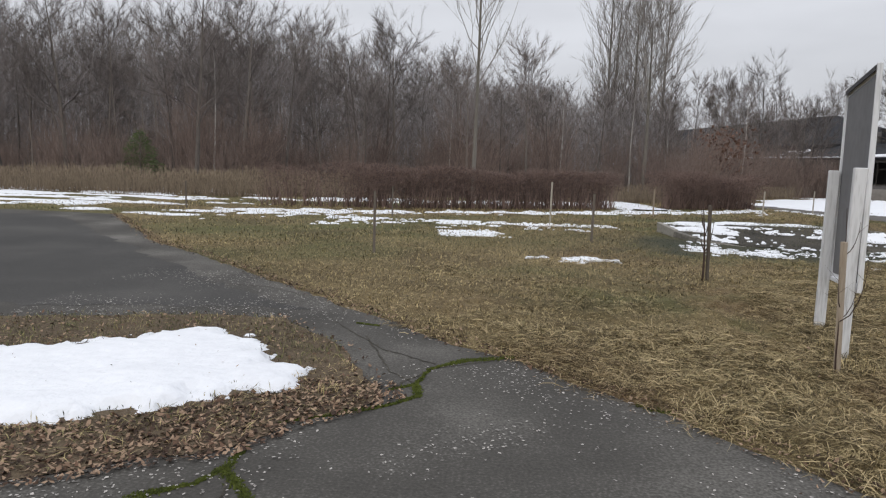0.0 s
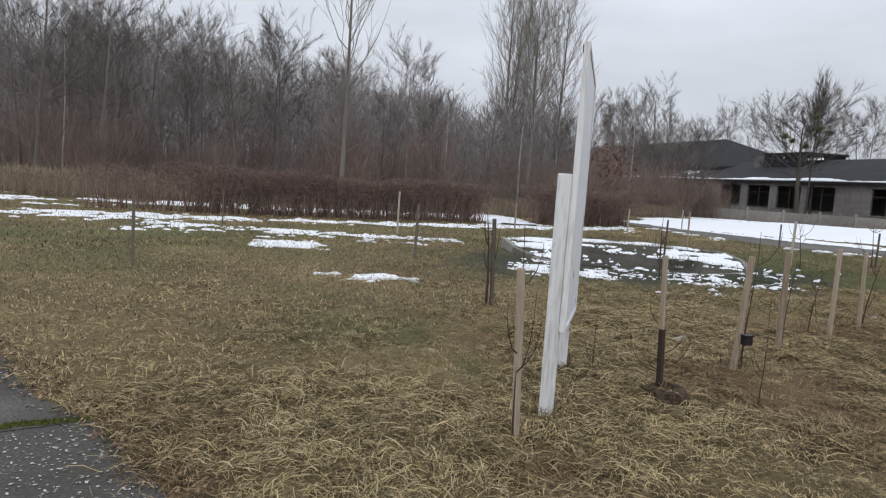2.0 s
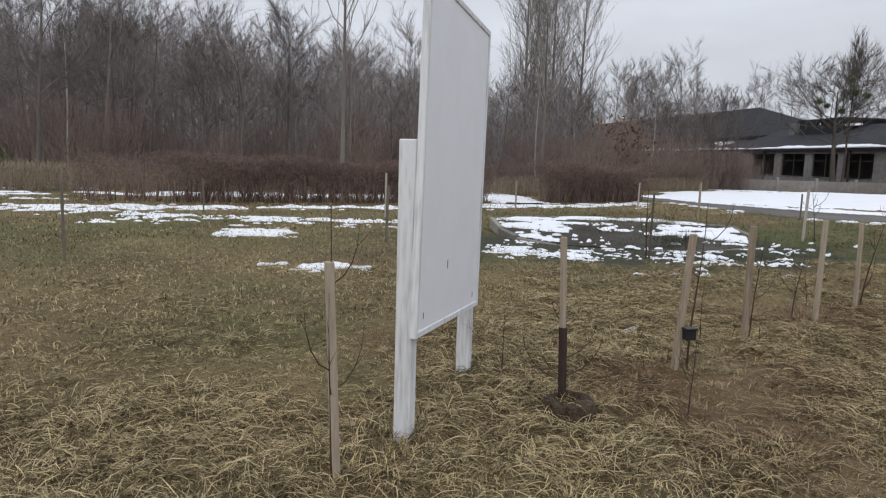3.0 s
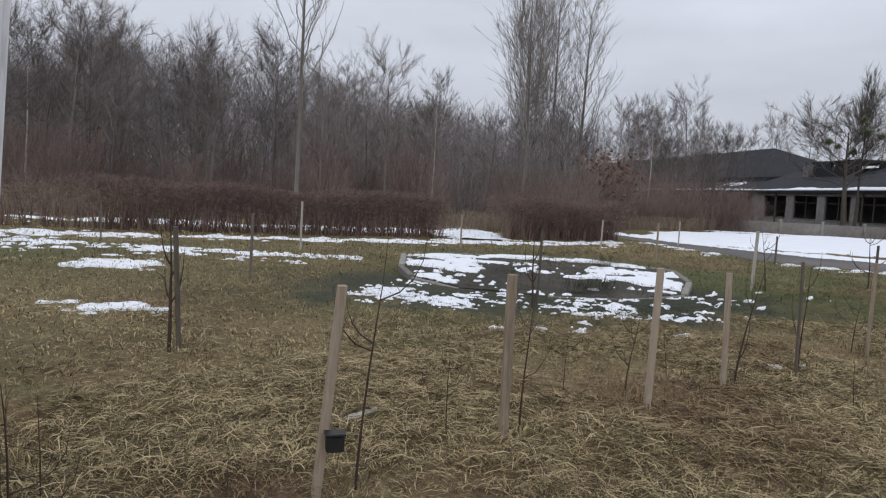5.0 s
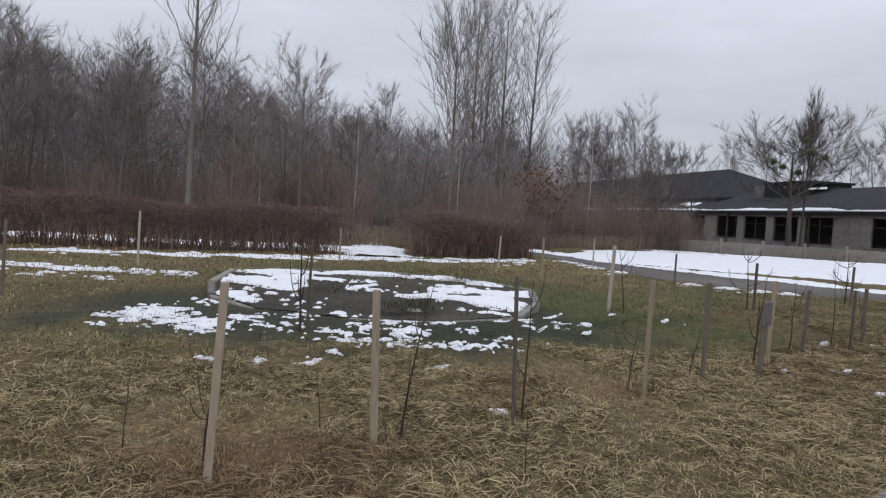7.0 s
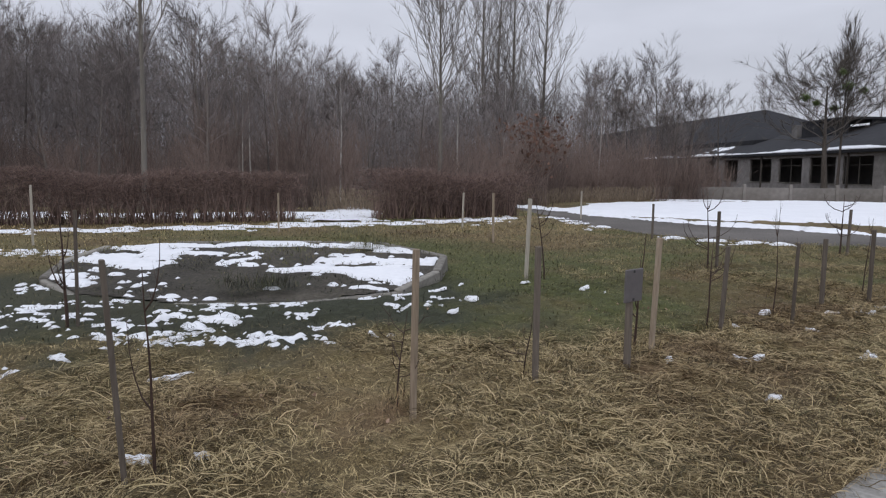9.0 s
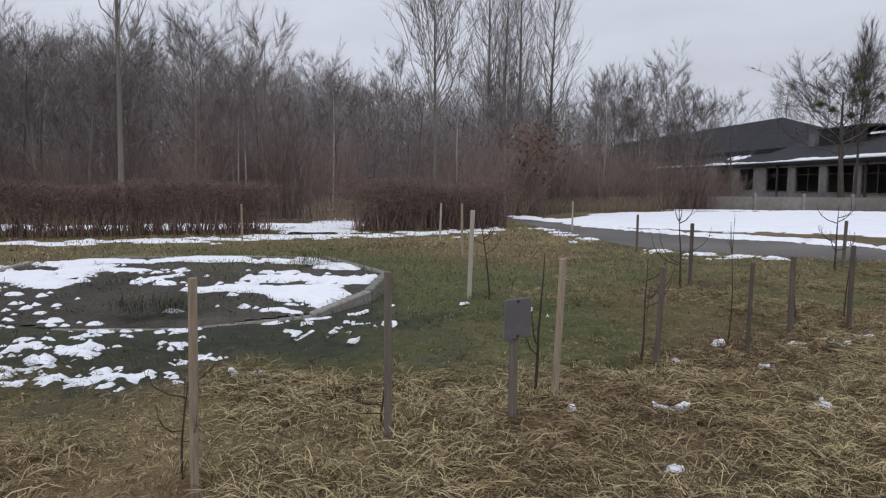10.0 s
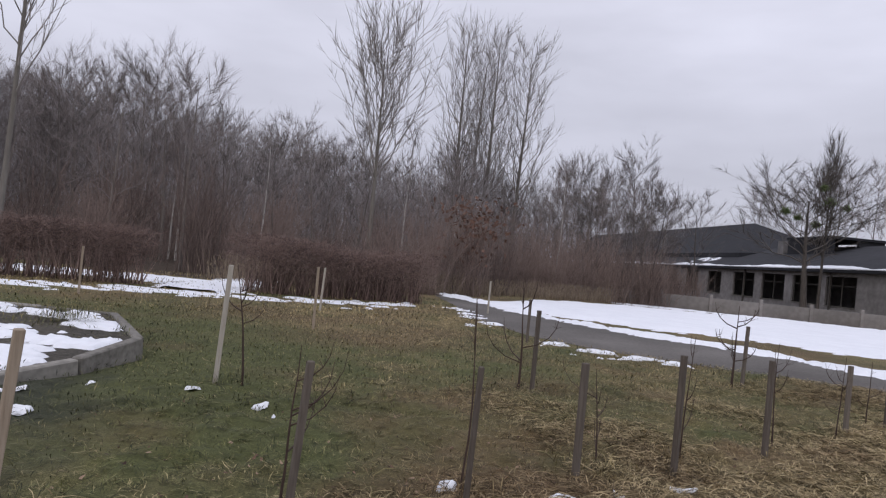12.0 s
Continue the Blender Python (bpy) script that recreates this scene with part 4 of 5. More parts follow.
def building():
    """Local x runs along the front wall away from the camera's start, y looks out of the front."""
    b = thing("derelict_building", FACADE)
    tagged(b, "long derelict one-storey building with dark roof and empty windows", "building")
    S0, S1, H = -22.0, 100.0, 3.12
    wins = [(-18.0, -15.0), (-12.4, -9.4), (-7.6, -4.6), (-2.6, 0.35), (4.3, 7.7), (8.6, 12.0), (13.1, 16.7), (17.9, 21.8), (24.2, 27.2), (29.4, 32.4), (35, 38), (41, 44), (48, 51), (56, 59), (64, 67), (74, 77), (85, 88)]
    bm = boxed(S0, S1, -0.22, 0, 0, 0.75)
    wall = part("front_wall", bm, M_plaster, b, "peeling pale plaster wall")
    part("lintel_band", boxed(S0, S1, -0.22, 0.003, 2.86, H), M_plaster, wall)
    edges = [S0] + [v for w in wins for v in w] + [S1]
    for a, c in zip(edges[::2], edges[1::2]):
        part("pier", boxed(a, c, -0.22, 0.0, 0.75, 2.86), M_plaster, wall, "stained plaster pier")
    for i, (a, c) in enumerate(wins):
        w = thing("window")
        w.parent = b
        part("sill", boxed(a, c, -0.20, 0.06, 0.7505, 0.80), M_kerb, w)
        m = (a + c) / 2
        for x in (a + 0.04, m, c - 0.04):
            part("mullion", boxed(x - 0.03, x + 0.03, -0.16, -0.11, 0.80, 2.86), M_win_frame, w)
        part("transom", boxed(a, c, -0.155, -0.115, 2.2, 2.25), M_win_frame, w)
    part("side_wall", boxed(S0, S0 + 0.4, -14, -0.23, 0, 3.3), M_plaster, b)
    part("side_wall", boxed(S1 - 0.4, S1, -14, -0.23, 0, 3.3), M_plaster, b)
    part("back_wall", boxed(S0, S1, -14.4, -14, 0, H), M_plaster, b)
    part("inner_wall", boxed(S0 + 0.4, S1 - 0.4, -6.2, -6.0, 0, 4.6), M_inside, b, "grey inner wall")
    part("floor_slab", boxed(S0 + 0.4, S1 - 0.4, -14, -0.4, 0.004, 0.1), M_inside, b)
    # low roof: eave, ridge 8 m behind the front, back slope
    bm = bmesh.new()
    prof = [(0.35, 3.13), (0.35, 3.34), (-7.5, 5.85), (-14.9, 3.34), (-14.9, 3.13), (-7.5, 5.6)]
    ends = [[bm.verts.new((s, y, z)) for y, z in prof] for s in (S0 - 0.4, S1)]
    for k in range(len(prof)):
        bm.faces.new((ends[0][k], ends[0][(k + 1) % 6], ends[1][(k + 1) % 6], ends[1][k]))
    for e in ends:
        bm.faces.new(e)
    bmesh.ops.recalc_face_normals(bm, faces=bm.faces[:])
    roof = part("roof", bm, M_roof, b, "dark tarred low roof")
    # taller hall behind, hipped at its near end
    bm = bmesh.new()
    a = [bm.verts.new(p) for p in ((28, -3.4, 4.4), (28, -14.5, 4.0), (104, -14.5, 4.0), (104, -3.4, 4.4))]
    t = [bm.verts.new(p) for p in ((28, -3.4, 5.0), (28, -14.5, 5.9), (104, -14.5, 5.9), (104, -3.4, 5.3))]
    r = [bm.verts.new(p) for p in ((36.3, -8.9, 8.95), (104, -8.9, 9.6))]
    for k in range(4):
        bm.faces.new((a[k], a[(k + 1) % 4], t[(k + 1) % 4], t[k]))
    bm.faces.new((t[0], t[1], r[0])); bm.faces.new((t[2], t[3], r[1]))
    bm.faces.new((t[3], t[0], r[0], r[1])); bm.faces.new((t[1], t[2], r[1], r[0]))
    bmesh.ops.recalc_face_normals(bm, faces=bm.faces[:])
    hall = part("upper_hall", bm, M_roof, b, "dark hipped upper roof")
    # roof monitor with an open clerestory
    mon = part("roof_monitor", boxed(14.7, 21.6, -9.4, -4.6, 6.25, 6.45), M_roof, b, "flat-topped roof monitor with broken clerestory")
    for x0, x1 in ((14.9, 16.0), (18.7, 21.4)):
        part("monitor_wall", boxed(x0, x1, -4.95, -4.65, 4.6, 6.25), M_roof, mon)
    part("monitor_wall", boxed(16.0, 18.7, -4.95, -4.65, 4.6, 5.72), M_roof, mon)
    for k in range(7):
        part("clerestory_bar", boxed(16.2 + k * 0.38, 16.27 + k * 0.38, -4.85, -4.75, 5.72, 6.25), M_win_frame, mon)
    for x0 in (14.9, 21.1):
        part("monitor_wall", boxed(x0, x0 + 0.3, -9.2, -7.0, 5.0, 6.25), M_roof, mon)
    part("chimney", boxed(22.3, 23.2, -5.6, -4.7, 4.3, 6.2), M_inside, b, "dark brick chimney stub")
    for k in range(9):
        x = S0 + 4 + k * 12.5
        part("downpipe", boxed(x, x + 0.12, 0.01, 0.13, 0.1, 3.12), M_win_frame, b)
    return b


building()


def roof_snow():
    rng = np.random.default_rng(8)
    xs = np.arange(-8, 99, 0.4)
    bm = bmesh.new()
    prev = None
    for x in xs:
        k = 0.55 * np.clip(fbm(np.array([x * 0.35]), np.array([2.0]))[0] * 2.2 - 0.55, 0, 1) * (1 if x > 1.5 else 0.35)
        k = max(k, 0.02)
        y0 = 0.345
        row = [bm.verts.new((x, y0, 3.345)), bm.verts.new((x, y0, 3.40 + 0.05 * k)), bm.verts.new((x, y0 - 1.6 * k, 3.36 + 1.6 * k * 0.32 + 0.05)), bm.verts.new((x, y0 - 1.9 * k - 0.05, 3.34 + (1.9 * k + 0.05) * 0.32))]
        if prev:
            for i in range(3):
                bm.faces.new((prev[i], row[i], row[i + 1], prev[i + 1]))
        prev = row
    ob = part("eave_snow", bm, M_snow)
    ob.matrix_world = FACADE
    tagged(ob, "thin snow line left along the eave", "snow", kind="stuff")


def roof_patches():
    """Snow left lying in the valley between the low roof and the hall."""
    xs, ys = np.arange(29, 37, 0.12), np.arange(-3.3, -0.6, 0.12)
    X, Y = np.meshgrid(xs, ys)
    V = 0.42 - np.hypot((X - 33) / 4.2, (Y + 2.4) / 1.3) + (fbm(X * 1.1, Y * 1.6, 4) - 0.5) * 2.2
    Z = 3.34 + (0.35 - Y) * 0.32 + np.where(V > 0, 0.02 + 0.05 * np.minimum(V, 0.6), -0.05)
    nx = len(xs)
    i, j = np.meshgrid(np.arange(nx - 1), np.arange(len(ys) - 1))
    a = (j * nx + i)[np.maximum.reduce([V[:-1, :-1], V[1:, :-1], V[:-1, 1:], V[1:, 1:]]) > 0]
    used, inv = np.unique(np.stack([a, a + 1, a + nx + 1, a + nx], 1), return_inverse=True)
    ob = part("roof_snow", mesh_of("roof_snow", np.stack([X, Y, Z], -1).reshape(-1, 3)[used], inv.reshape(-1, 4), smooth=True), M_snow)
    ob.matrix_world = FACADE
    tagged(ob, "patches of old snow on the dark roof", "snow", kind="stuff")


roof_snow()
roof_patches()


def fence():
    f = thing("concrete_fence", Matrix.Translation((18, 46.4, 0)) @ Matrix.Rotation(radians(-1), 4, "Z"))
    tagged(f, "low grey concrete panel fence before the building", "fence")
    pm, qm = bpy.data.meshes.new("fence_panel"), bpy.data.meshes.new("fence_post")
    bm = boxed(0.08, 2.42, -0.04, 0.04, 0.0, 0.72, 0.01); bm.to_mesh(pm); bm.free(); pm.materials.append(M_fence)
    bm = boxed(-0.08, 0.08, -0.09, 0.09, -0.1, 0.9, 0.015); bm.to_mesh(qm); bm.free(); qm.materials.append(M_fence)
    for k in range(22):
        for n, me in (("fence_panel", pm), ("fence_post", qm)):
            o = part(n, me, None, f)
            o.matrix_local = Matrix.Translation((k * 2.5, 0, 0))


fence()

# ---- trees ----


def grow(seed, h, r, first, boughs, reach, rise, subs=6, twigs=7, curve=0.25, lean=0.04, twig_len=0.6, twig_r=0.008, form="round", top=0.82):
    """A bare tree: (trunk, crown) meshes. first: height share of the lowest bough; reach: bough length as a share of h;
    rise: how steeply boughs climb; form: round or fan (long boughs from low down, all reaching up); top: where the stem ends."""
    rng = random.Random(seed)
    trunk, crown = Soup(), Soup()
    n = 9
    pts, p, d = [], Vector((0, 0, -0.2)), Vector((rng.uniform(-lean, lean), rng.uniform(-lean, lean), 1))
    for i in range(n):
        pts.append(p.copy())
        p = p + d.normalized() * (h * top + 0.2) / (n - 1)
        d = d + Vector((rng.uniform(-lean, lean) * 1.6, rng.uniform(-lean, lean) * 1.6, 0.25))
    rad = [r * (1.25 if i == 0 else 1) * (1 - 0.9 * (i / (n - 1)) ** 0.9) + 0.006 for i in range(n)]
    trunk.tube(pts, rad, 7)
    f0 = first / top
    for b in range(boughs):
        v = (b + rng.random()) / boughs
        t = min(f0 + (1 - f0) * v, 0.99) * (n - 1)
        i = int(t)
        q = pts[i].lerp(pts[min(i + 1, n - 1)], t - i)
        br = max(0.010, (rad[i] + (rad[min(i + 1, n - 1)] - rad[i]) * (t - i)) * 0.45)
        a = b * 2.4 + rng.uniform(-0.6, 0.6)
        shape = (0.55 + 0.5 * math.sin(math.pi * (0.2 + 0.6 * v)) - max(0, v - 0.55) * 0.9) if form == "round" else 1.0 - 0.6 * v
        ln = h * reach * rng.uniform(0.7, 1.15) * shape
        if q.z + ln * 0.92 > h * 1.03:
            ln = max(0.4, (h * 1.03 - q.z) / 0.92)
        out = Vector((math.cos(a), math.sin(a), 0))
        up = (rise * rng.uniform(0.7, 1.3)) * (1 + 0.8 * v * (form == "round"))
        bp, m = [], 6
        for k in range(m):
            s = k / (m - 1)
            w = Vector((rng.uniform(-1, 1), rng.uniform(-1, 1), rng.uniform(-1, 1))) * ln * 0.035 * (k > 0)
            bp.append(q + out * (ln * math.cos(math.atan(up)) * (s - curve * s * s * 0.5)) + Vector((0, 0, ln * math.sin(math.atan(up)) * (s * (1 - curve * 0.4) + curve * 0.6 * s * s))) + w)
        crown.tube(bp, [br * (1 - 0.86 * k / (m - 1)) for k in range(m)], 3)
        for c in range(subs):
            s = rng.uniform(0.15, 1.0) * (m - 1)
            i2 = min(int(s), m - 2)
            q2 = bp[i2].lerp(bp[i2 + 1], s - i2)
            wide = 0.95 if form == "round" else 0.45
            d2 = (bp[i2 + 1] - bp[i2]).normalized() + Vector((rng.uniform(-wide, wide), rng.uniform(-wide, wide), rng.uniform(-0.5, 0.5)))
            l2 = ln * rng.uniform(0.25, 0.55)
            mid = q2 + d2.normalized() * l2 * 0.5
            end = mid + (d2.normalized() + Vector((rng.uniform(-0.35, 0.35), rng.uniform(-0.35, 0.35), rng.uniform(0, 0.5)))).normalized() * l2 * 0.5
            r2 = max(twig_r * 1.1, br * 0.20)
            crown.tube([q2, mid, end], [r2, r2 * 0.65, twig_r * 0.5], 3)
            for w in range(int(twigs * 2.4) if form == "round" else twigs):
                s3 = rng.uniform(0.2, 1.0)
                q3 = q2.lerp(mid, s3 * 2) if s3 < 0.5 else mid.lerp(end, s3 * 2 - 1)
                d3 = d2.normalized() + Vector((rng.uniform(-1, 1), rng.uniform(-1, 1), rng.uniform(-0.35, 0.85) if form == "round" else rng.uniform(-0.3, 0.8))) * (0.85 if form == "round" else 0.5)
                crown.sliver(q3, q3 + d3.normalized() * twig_len * rng.uniform(0.4, 1.3), twig_r, Vector((rng.uniform(-1, 1), rng.uniform(-1, 1), rng.uniform(-1, 1))))
    return trunk.mesh("trunk"), crown.mesh("crown")


def tree(name, meshes, mats, x, y, turn, label, group, scale=1.0, tall=None):
    ob = thing(name, Matrix.Translation((x, y, 0)) @ Matrix.Rotation(turn, 4, "Z"))
    ob.scale = (scale, scale, tall or scale)
    for n, me, mat in zip(("trunk", "crown"), meshes, mats):
        if not me.materials:
            me.materials.append(mat)
        part(n, me, None, ob)
    return tagged(ob, label, "tree", group=group)


WOOD = (M_bark, M_twig)
# tall slender poplars
pop = [grow(11, 12.6, 0.095, 0.38, 26, 0.34, 2.2, 6, 5, 0.5, 0.015, twig_len=0.7, twig_r=0.008, form="fan", top=0.97),
       grow(12, 11.2, 0.10, 0.36, 34, 0.44, 2.5, 8, 7, 0.5, 0.02, twig_len=0.7, twig_r=0.008, form="fan", top=0.80),
       grow(13, 18.6, 0.22, 0.20, 40, 0.36, 1.75, 8, 7, 0.5, 0.03, twig_len=1.0, twig_r=0.0095, form="fan", top=0.95),
       grow(14, 18.0, 0.20, 0.24, 38, 0.35, 1.55, 8, 7, 0.5, 0.03, twig_len=1.0, twig_r=0.0095, form="fan", top=0.95)]
PALE_WOOD = (M_bark_pale, M_twig_grey)
tree("poplar", pop[0], PALE_WOOD, 0.1, 28.6, 0.3, "tall slim leafless poplar with ascending branches", "poplars")
tree("poplar", pop[1], PALE_WOOD, 9.0, 37.4, 1.0, "tall leafless poplar with a narrow pale crown", "poplars", 1.2, 1.0)
for x, y, k, s, a in ((11.3, 62, 2, 1.0, 0.4), (13.3, 62.5, 2, 0.99, 3.6), (15.7, 62, 3, 0.98, 5.0), (12.4, 66, 2, 0.98, 1.9)):
    tree("poplar", pop[k], PALE_WOOD, x, y, a, "tall leafless poplar with a narrow pale crown", "poplars", s * 1.0, s)

# thin pale birches before the wood
birch = [grow(21, 6.5, 0.05, 0.35, 14, 0.25, 1.6, 4, 5, twig_len=0.5, twig_r=0.006, top=0.95), grow(22, 7.5, 0.055, 0.4, 16, 0.24, 1.8, 4, 5, twig_len=0.5, twig_r=0.006, top=0.95)]
for x, y, k, s, a in ((-1.0, 42.5, 0, 1.0, 0), (-1.6, 43.0, 1, 0.9, 2), (9.6, 44.0, 1, 1.0, 1), (12.0, 45.0, 0, 1.1, 4), (-12.5, 33, 1, 0.9, 3), (4.6, 37.5, 0, 0.9, 5), (17.6, 47, 1, 0.9, 2.5)):
    tree("birch", birch[k], (M_birch, M_twig), x, y, a, "thin young birch with a pale trunk", "birches", s)

# the wood
kinds = [grow(31, 10, 0.11, 0.34, 15, 0.36, 0.8, 9, 12, 0.4, 0.05, twig_len=0.66, twig_r=0.0058, top=0.88), grow(32, 10, 0.09, 0.42, 13, 0.33, 0.9, 9, 12, 0.4, 0.05, twig_len=0.66, twig_r=0.0058, top=0.88),
         grow(33, 10, 0.13, 0.28, 15, 0.40, 0.6, 9, 12, 0.5, 0.06, twig_len=0.66, twig_r=0.0058, top=0.88), grow(34, 10, 0.08, 0.46, 12, 0.31, 1.0, 9, 12, 0.3, 0.05, twig_len=0.66, twig_r=0.0058, top=0.88),
         grow(35, 10, 0.10, 0.22, 16, 0.35, 0.8, 9, 12, 0.4, 0.06, twig_len=0.66, twig_r=0.0058, top=0.88), grow(36, 10, 0.12, 0.36, 14, 0.42, 0.5, 9, 12, 0.6, 0.07, twig_len=0.66, twig_r=0.0058, top=0.88)]


def canopy(x, y):
    """The height of the wood: tall on the west, lower towards the drive."""
    k = y / 60.0
    base = np.interp(x / max(k, 0.5), [-45, -25, -12, -6, -2, 1, 4, 6, 9, 14, 20], [14.2, 13.8, 13.2, 11.6, 10.6, 8.8, 10.5, 9.2, 8.4, 8.6, 8.8])
    return 0.95 * base * (0.35 + 0.65 * k)


rng = random.Random(77)
spots = []
tries = 0
while len(spots) < 118 and tries < 9000:
    tries += 1
    y = 33 + 42 * rng.random() ** 1.25
    x = rng.uniform(-0.95 * y - 6, 0.22 * y + 3)
    if x > 5 and y < 42:
        continue
    if all((x - a) ** 2 + (y - b) ** 2 > (1.1 + 0.02 * y) ** 2 for a, b in spots):
        spots.append((x, y))
for i, (x, y) in enumerate(spots):
    s = canopy(x, y) / 10 * rng.uniform(0.62, 1.12)
    tree("forest_tree", kinds[i % 6], WOOD, x, y, rng.uniform(0, 6.28), "leafless deciduous tree in the brown winter wood", "trees of the wood", s * rng.uniform(0.8, 1.0), s)

# trees about the building
for x, y, h, k in ((20.4, 60, 9.2, 1), (22.4, 61, 8.6, 3), (25.2, 63, 11, 0), (27, 64, 9.2, 4), (28.8, 60, 7.6, 2), (23.6, 66, 10, 1), (18.5, 56, 8.4, 4), (19.6, 65, 10.0, 3),
                   (54, 92, 15, 1), (62, 88, 14.5, 3), (66, 84, 13, 0), (76, 80, 13, 1), (86, 78, 13, 5), (47, 96, 14, 4), (58, 110, 15.5, 0), (98, 76, 13, 2), (57.5, 90, 16.5, 3), (60, 92, 13.5, 1), (63.5, 91, 14, 4)):
    tree("bare_tree", kinds[k], (M_bark, M_twig), x, y, x, "leafless tree beside the derelict building", "trees by the building", h / 10 * 0.85, h / 10)
for i in range(13):
    x, y, h = 17.6 + i * 0.62 + rng.uniform(-0.6, 0.6), 48.5 + rng.uniform(0, 6), rng.uniform(4.6, 7.2)
    tree("bare_tree", kinds[i % 6], (M_bark, M_twig), x, y, x, "slender leafless tree behind the concrete fence", "trees by the building", h / 10 * 0.9, h / 10)
DARK_WOOD = (M_bark_dark, M_twig_dark)
oak = grow(41, 9.0, 0.20, 0.34, 22, 0.60, 0.55, 10, 11, 0.5, 0.04, twig_len=0.66, twig_r=0.009, top=0.8)
oak_tree = tree("spreading_tree", oak, DARK_WOOD, 34.6, 56.0, 0.5, "wide spreading leafless tree before the building", "trees by the building", 1.25, 1.04)
tallp = grow(42, 11.6, 0.14, 0.3, 28, 0.38, 2.8, 9, 9, 0.5, 0.02, twig_len=0.9, twig_r=0.010, form="fan", top=0.9)
tree("poplar", tallp, DARK_WOOD, 36.0, 57.0, 0.5, "leafless poplar standing close to the building", "trees by the building", 0.8, 0.98)


def small_spruce(x, y, h, r, seed):
    g = np.random.default_rng(seed)
    ob = thing("spruce", Matrix.Translation((x, y, 0)))
    s = Soup(); s.tube([(0, 0, -0.1), (0.02, 0, h * 0.6), (0, 0, h)], [0.05, 0.03, 0.01], 6)
    part("trunk", s.mesh("trunk"), M_bark, ob)
    n = 1500
    z = h * (0.05 + 0.95 * g.beta(1.0, 1.4, n))
    rad = r * (1 - z / h) ** 0.8 * np.sqrt(g.random(n)) * (0.7 + 0.5 * vnoise(z * 4, z * 0))
    a = g.uniform(0, 6.28, n)
    b = np.column_stack([rad * np.cos(a), rad * np.sin(a), z])
    t = b + np.column_stack([np.cos(a) * 0.25, np.sin(a) * 0.25, g.uniform(-0.14, 0.12, n)])
    part("crown", mesh_of("crown", *spikes(b, t, 0.016)), M_evergreen, ob)
    tagged(ob, "small dull green spruce among bare shrubs", "tree")


small_spruce(-16.4, 33.4, 2.7, 1.5, 4)
tree("forest_tree", kinds[2], WOOD, -12.2, 30.2, 1.1, "leafless tree standing out before the wood", "trees of the wood", 0.9, 1.0)
slim = grow(43, 10.0, 0.07, 0.6, 9, 0.16, 1.2, 5, 5, 0.4, 0.03, twig_len=0.6, twig_r=0.012, top=0.97)
nest = thing("mistletoe_tree", Matrix.Translation((24.6, 76, 0)))
for n_, me_, mat_ in zip(("trunk", "crown"), slim, WOOD):
    part(n_, me_, mat_, nest)
gg = np.random.default_rng(5)
for cz, cr in ((8.6, 0.75), (7.4, 0.5), (9.3, 0.4)):
    d_ = gg.normal(0, 1, (500, 3)); d_ /= np.linalg.norm(d_, axis=1, keepdims=True)
    c_ = np.array([gg.uniform(-0.5, 0.5), 0, cz])
    part("mistletoe_ball", mesh_of("mistletoe_ball", *spikes(c_ + d_ * cr * 0.15, c_ + d_ * cr * gg.uniform(0.5, 1.05, (500, 1)), 0.011)), M_bark, nest, "dark clump of mistletoe")
for dx, dy, cz, cr in ((0.9, -0.4, 7.2, 0.5), (-1.3, 0.5, 6.4, 0.42), (1.6, 0.8, 5.9, 0.45), (-0.4, -0.9, 7.9, 0.4), (2.1, -0.5, 7.0, 0.36), (0.2, 0.9, 6.2, 0.34)):
    d_ = gg.normal(0, 1, (320, 3)); d_ /= np.linalg.norm(d_, axis=1, keepdims=True)
    c_ = np.array([dx, dy, cz])
    part("mistletoe_ball", mesh_of("mistletoe_ball", *spikes(c_ + d_ * cr * 0.15, c_ + d_ * cr * gg.uniform(0.5, 1.1, (320, 1)), 0.012)), M_evergreen, oak_tree, "dull green clump of mistletoe")
tagged(nest, "slim bare tree with dark mistletoe clumps", "tree")

# ---- shrubs and reeds ----


def brush(seed, n, h, spread, twigs=7, r=0.011, leaves=0):
    g = np.random.default_rng(seed)
    b = np.column_stack([g.normal(0, spread * 0.22, (n, 2)), np.zeros(n)])
    out = g.normal(0, spread * 0.45, (n, 2))
    hh = h * g.uniform(0.55, 1.0, n)
    m = b + np.column_stack([out * 0.35, hh * 0.5])
    t = b + np.column_stack([out, hh])
    k = n * twigs
    i = g.integers(0, n, k)
    u = g.uniform(0.2, 1.0, (k, 1))
    q = np.where(u < 0.5, b[i] + (m[i] - b[i]) * u * 2, m[i] + (t[i] - m[i]) * (u * 2 - 1))
    tw = q + np.column_stack([g.normal(0, 0.14, (k, 2)) * h / 2.5, g.uniform(0.1, 0.5, k) * h / 2.5])
    # stems in two lengths, each a spike from below
    groups = [spikes(b, m + (m - b) * 0.35, r), spikes(m - (m - b) * 0.1, t, r * 0.75), spikes(q, tw, r * 0.42)]
    v, f = stack(groups)
    return mesh_of("crown", v, f)


thickets = [brush(51, 60, 2.6, 1.5, 9), brush(52, 60, 3.4, 1.6, 10), brush(53, 56, 2.2, 1.7, 9), brush(54, 70, 4.2, 1.8, 11, 0.013)]


def shrub(x, y, k, s, turn, label, group, mat=M_shrub, tall=1.0):
    me = thickets[k]
    if not me.materials:
        me.materials.append(mat)
    ob = thing("shrub", Matrix.Translation((x, y, 0)) @ Matrix.Rotation(turn, 4, "Z"))
    ob.scale = (s, s, s * tall)
    part("crown", me, None, ob)
    tagged(ob, label, "shrub", group=group)


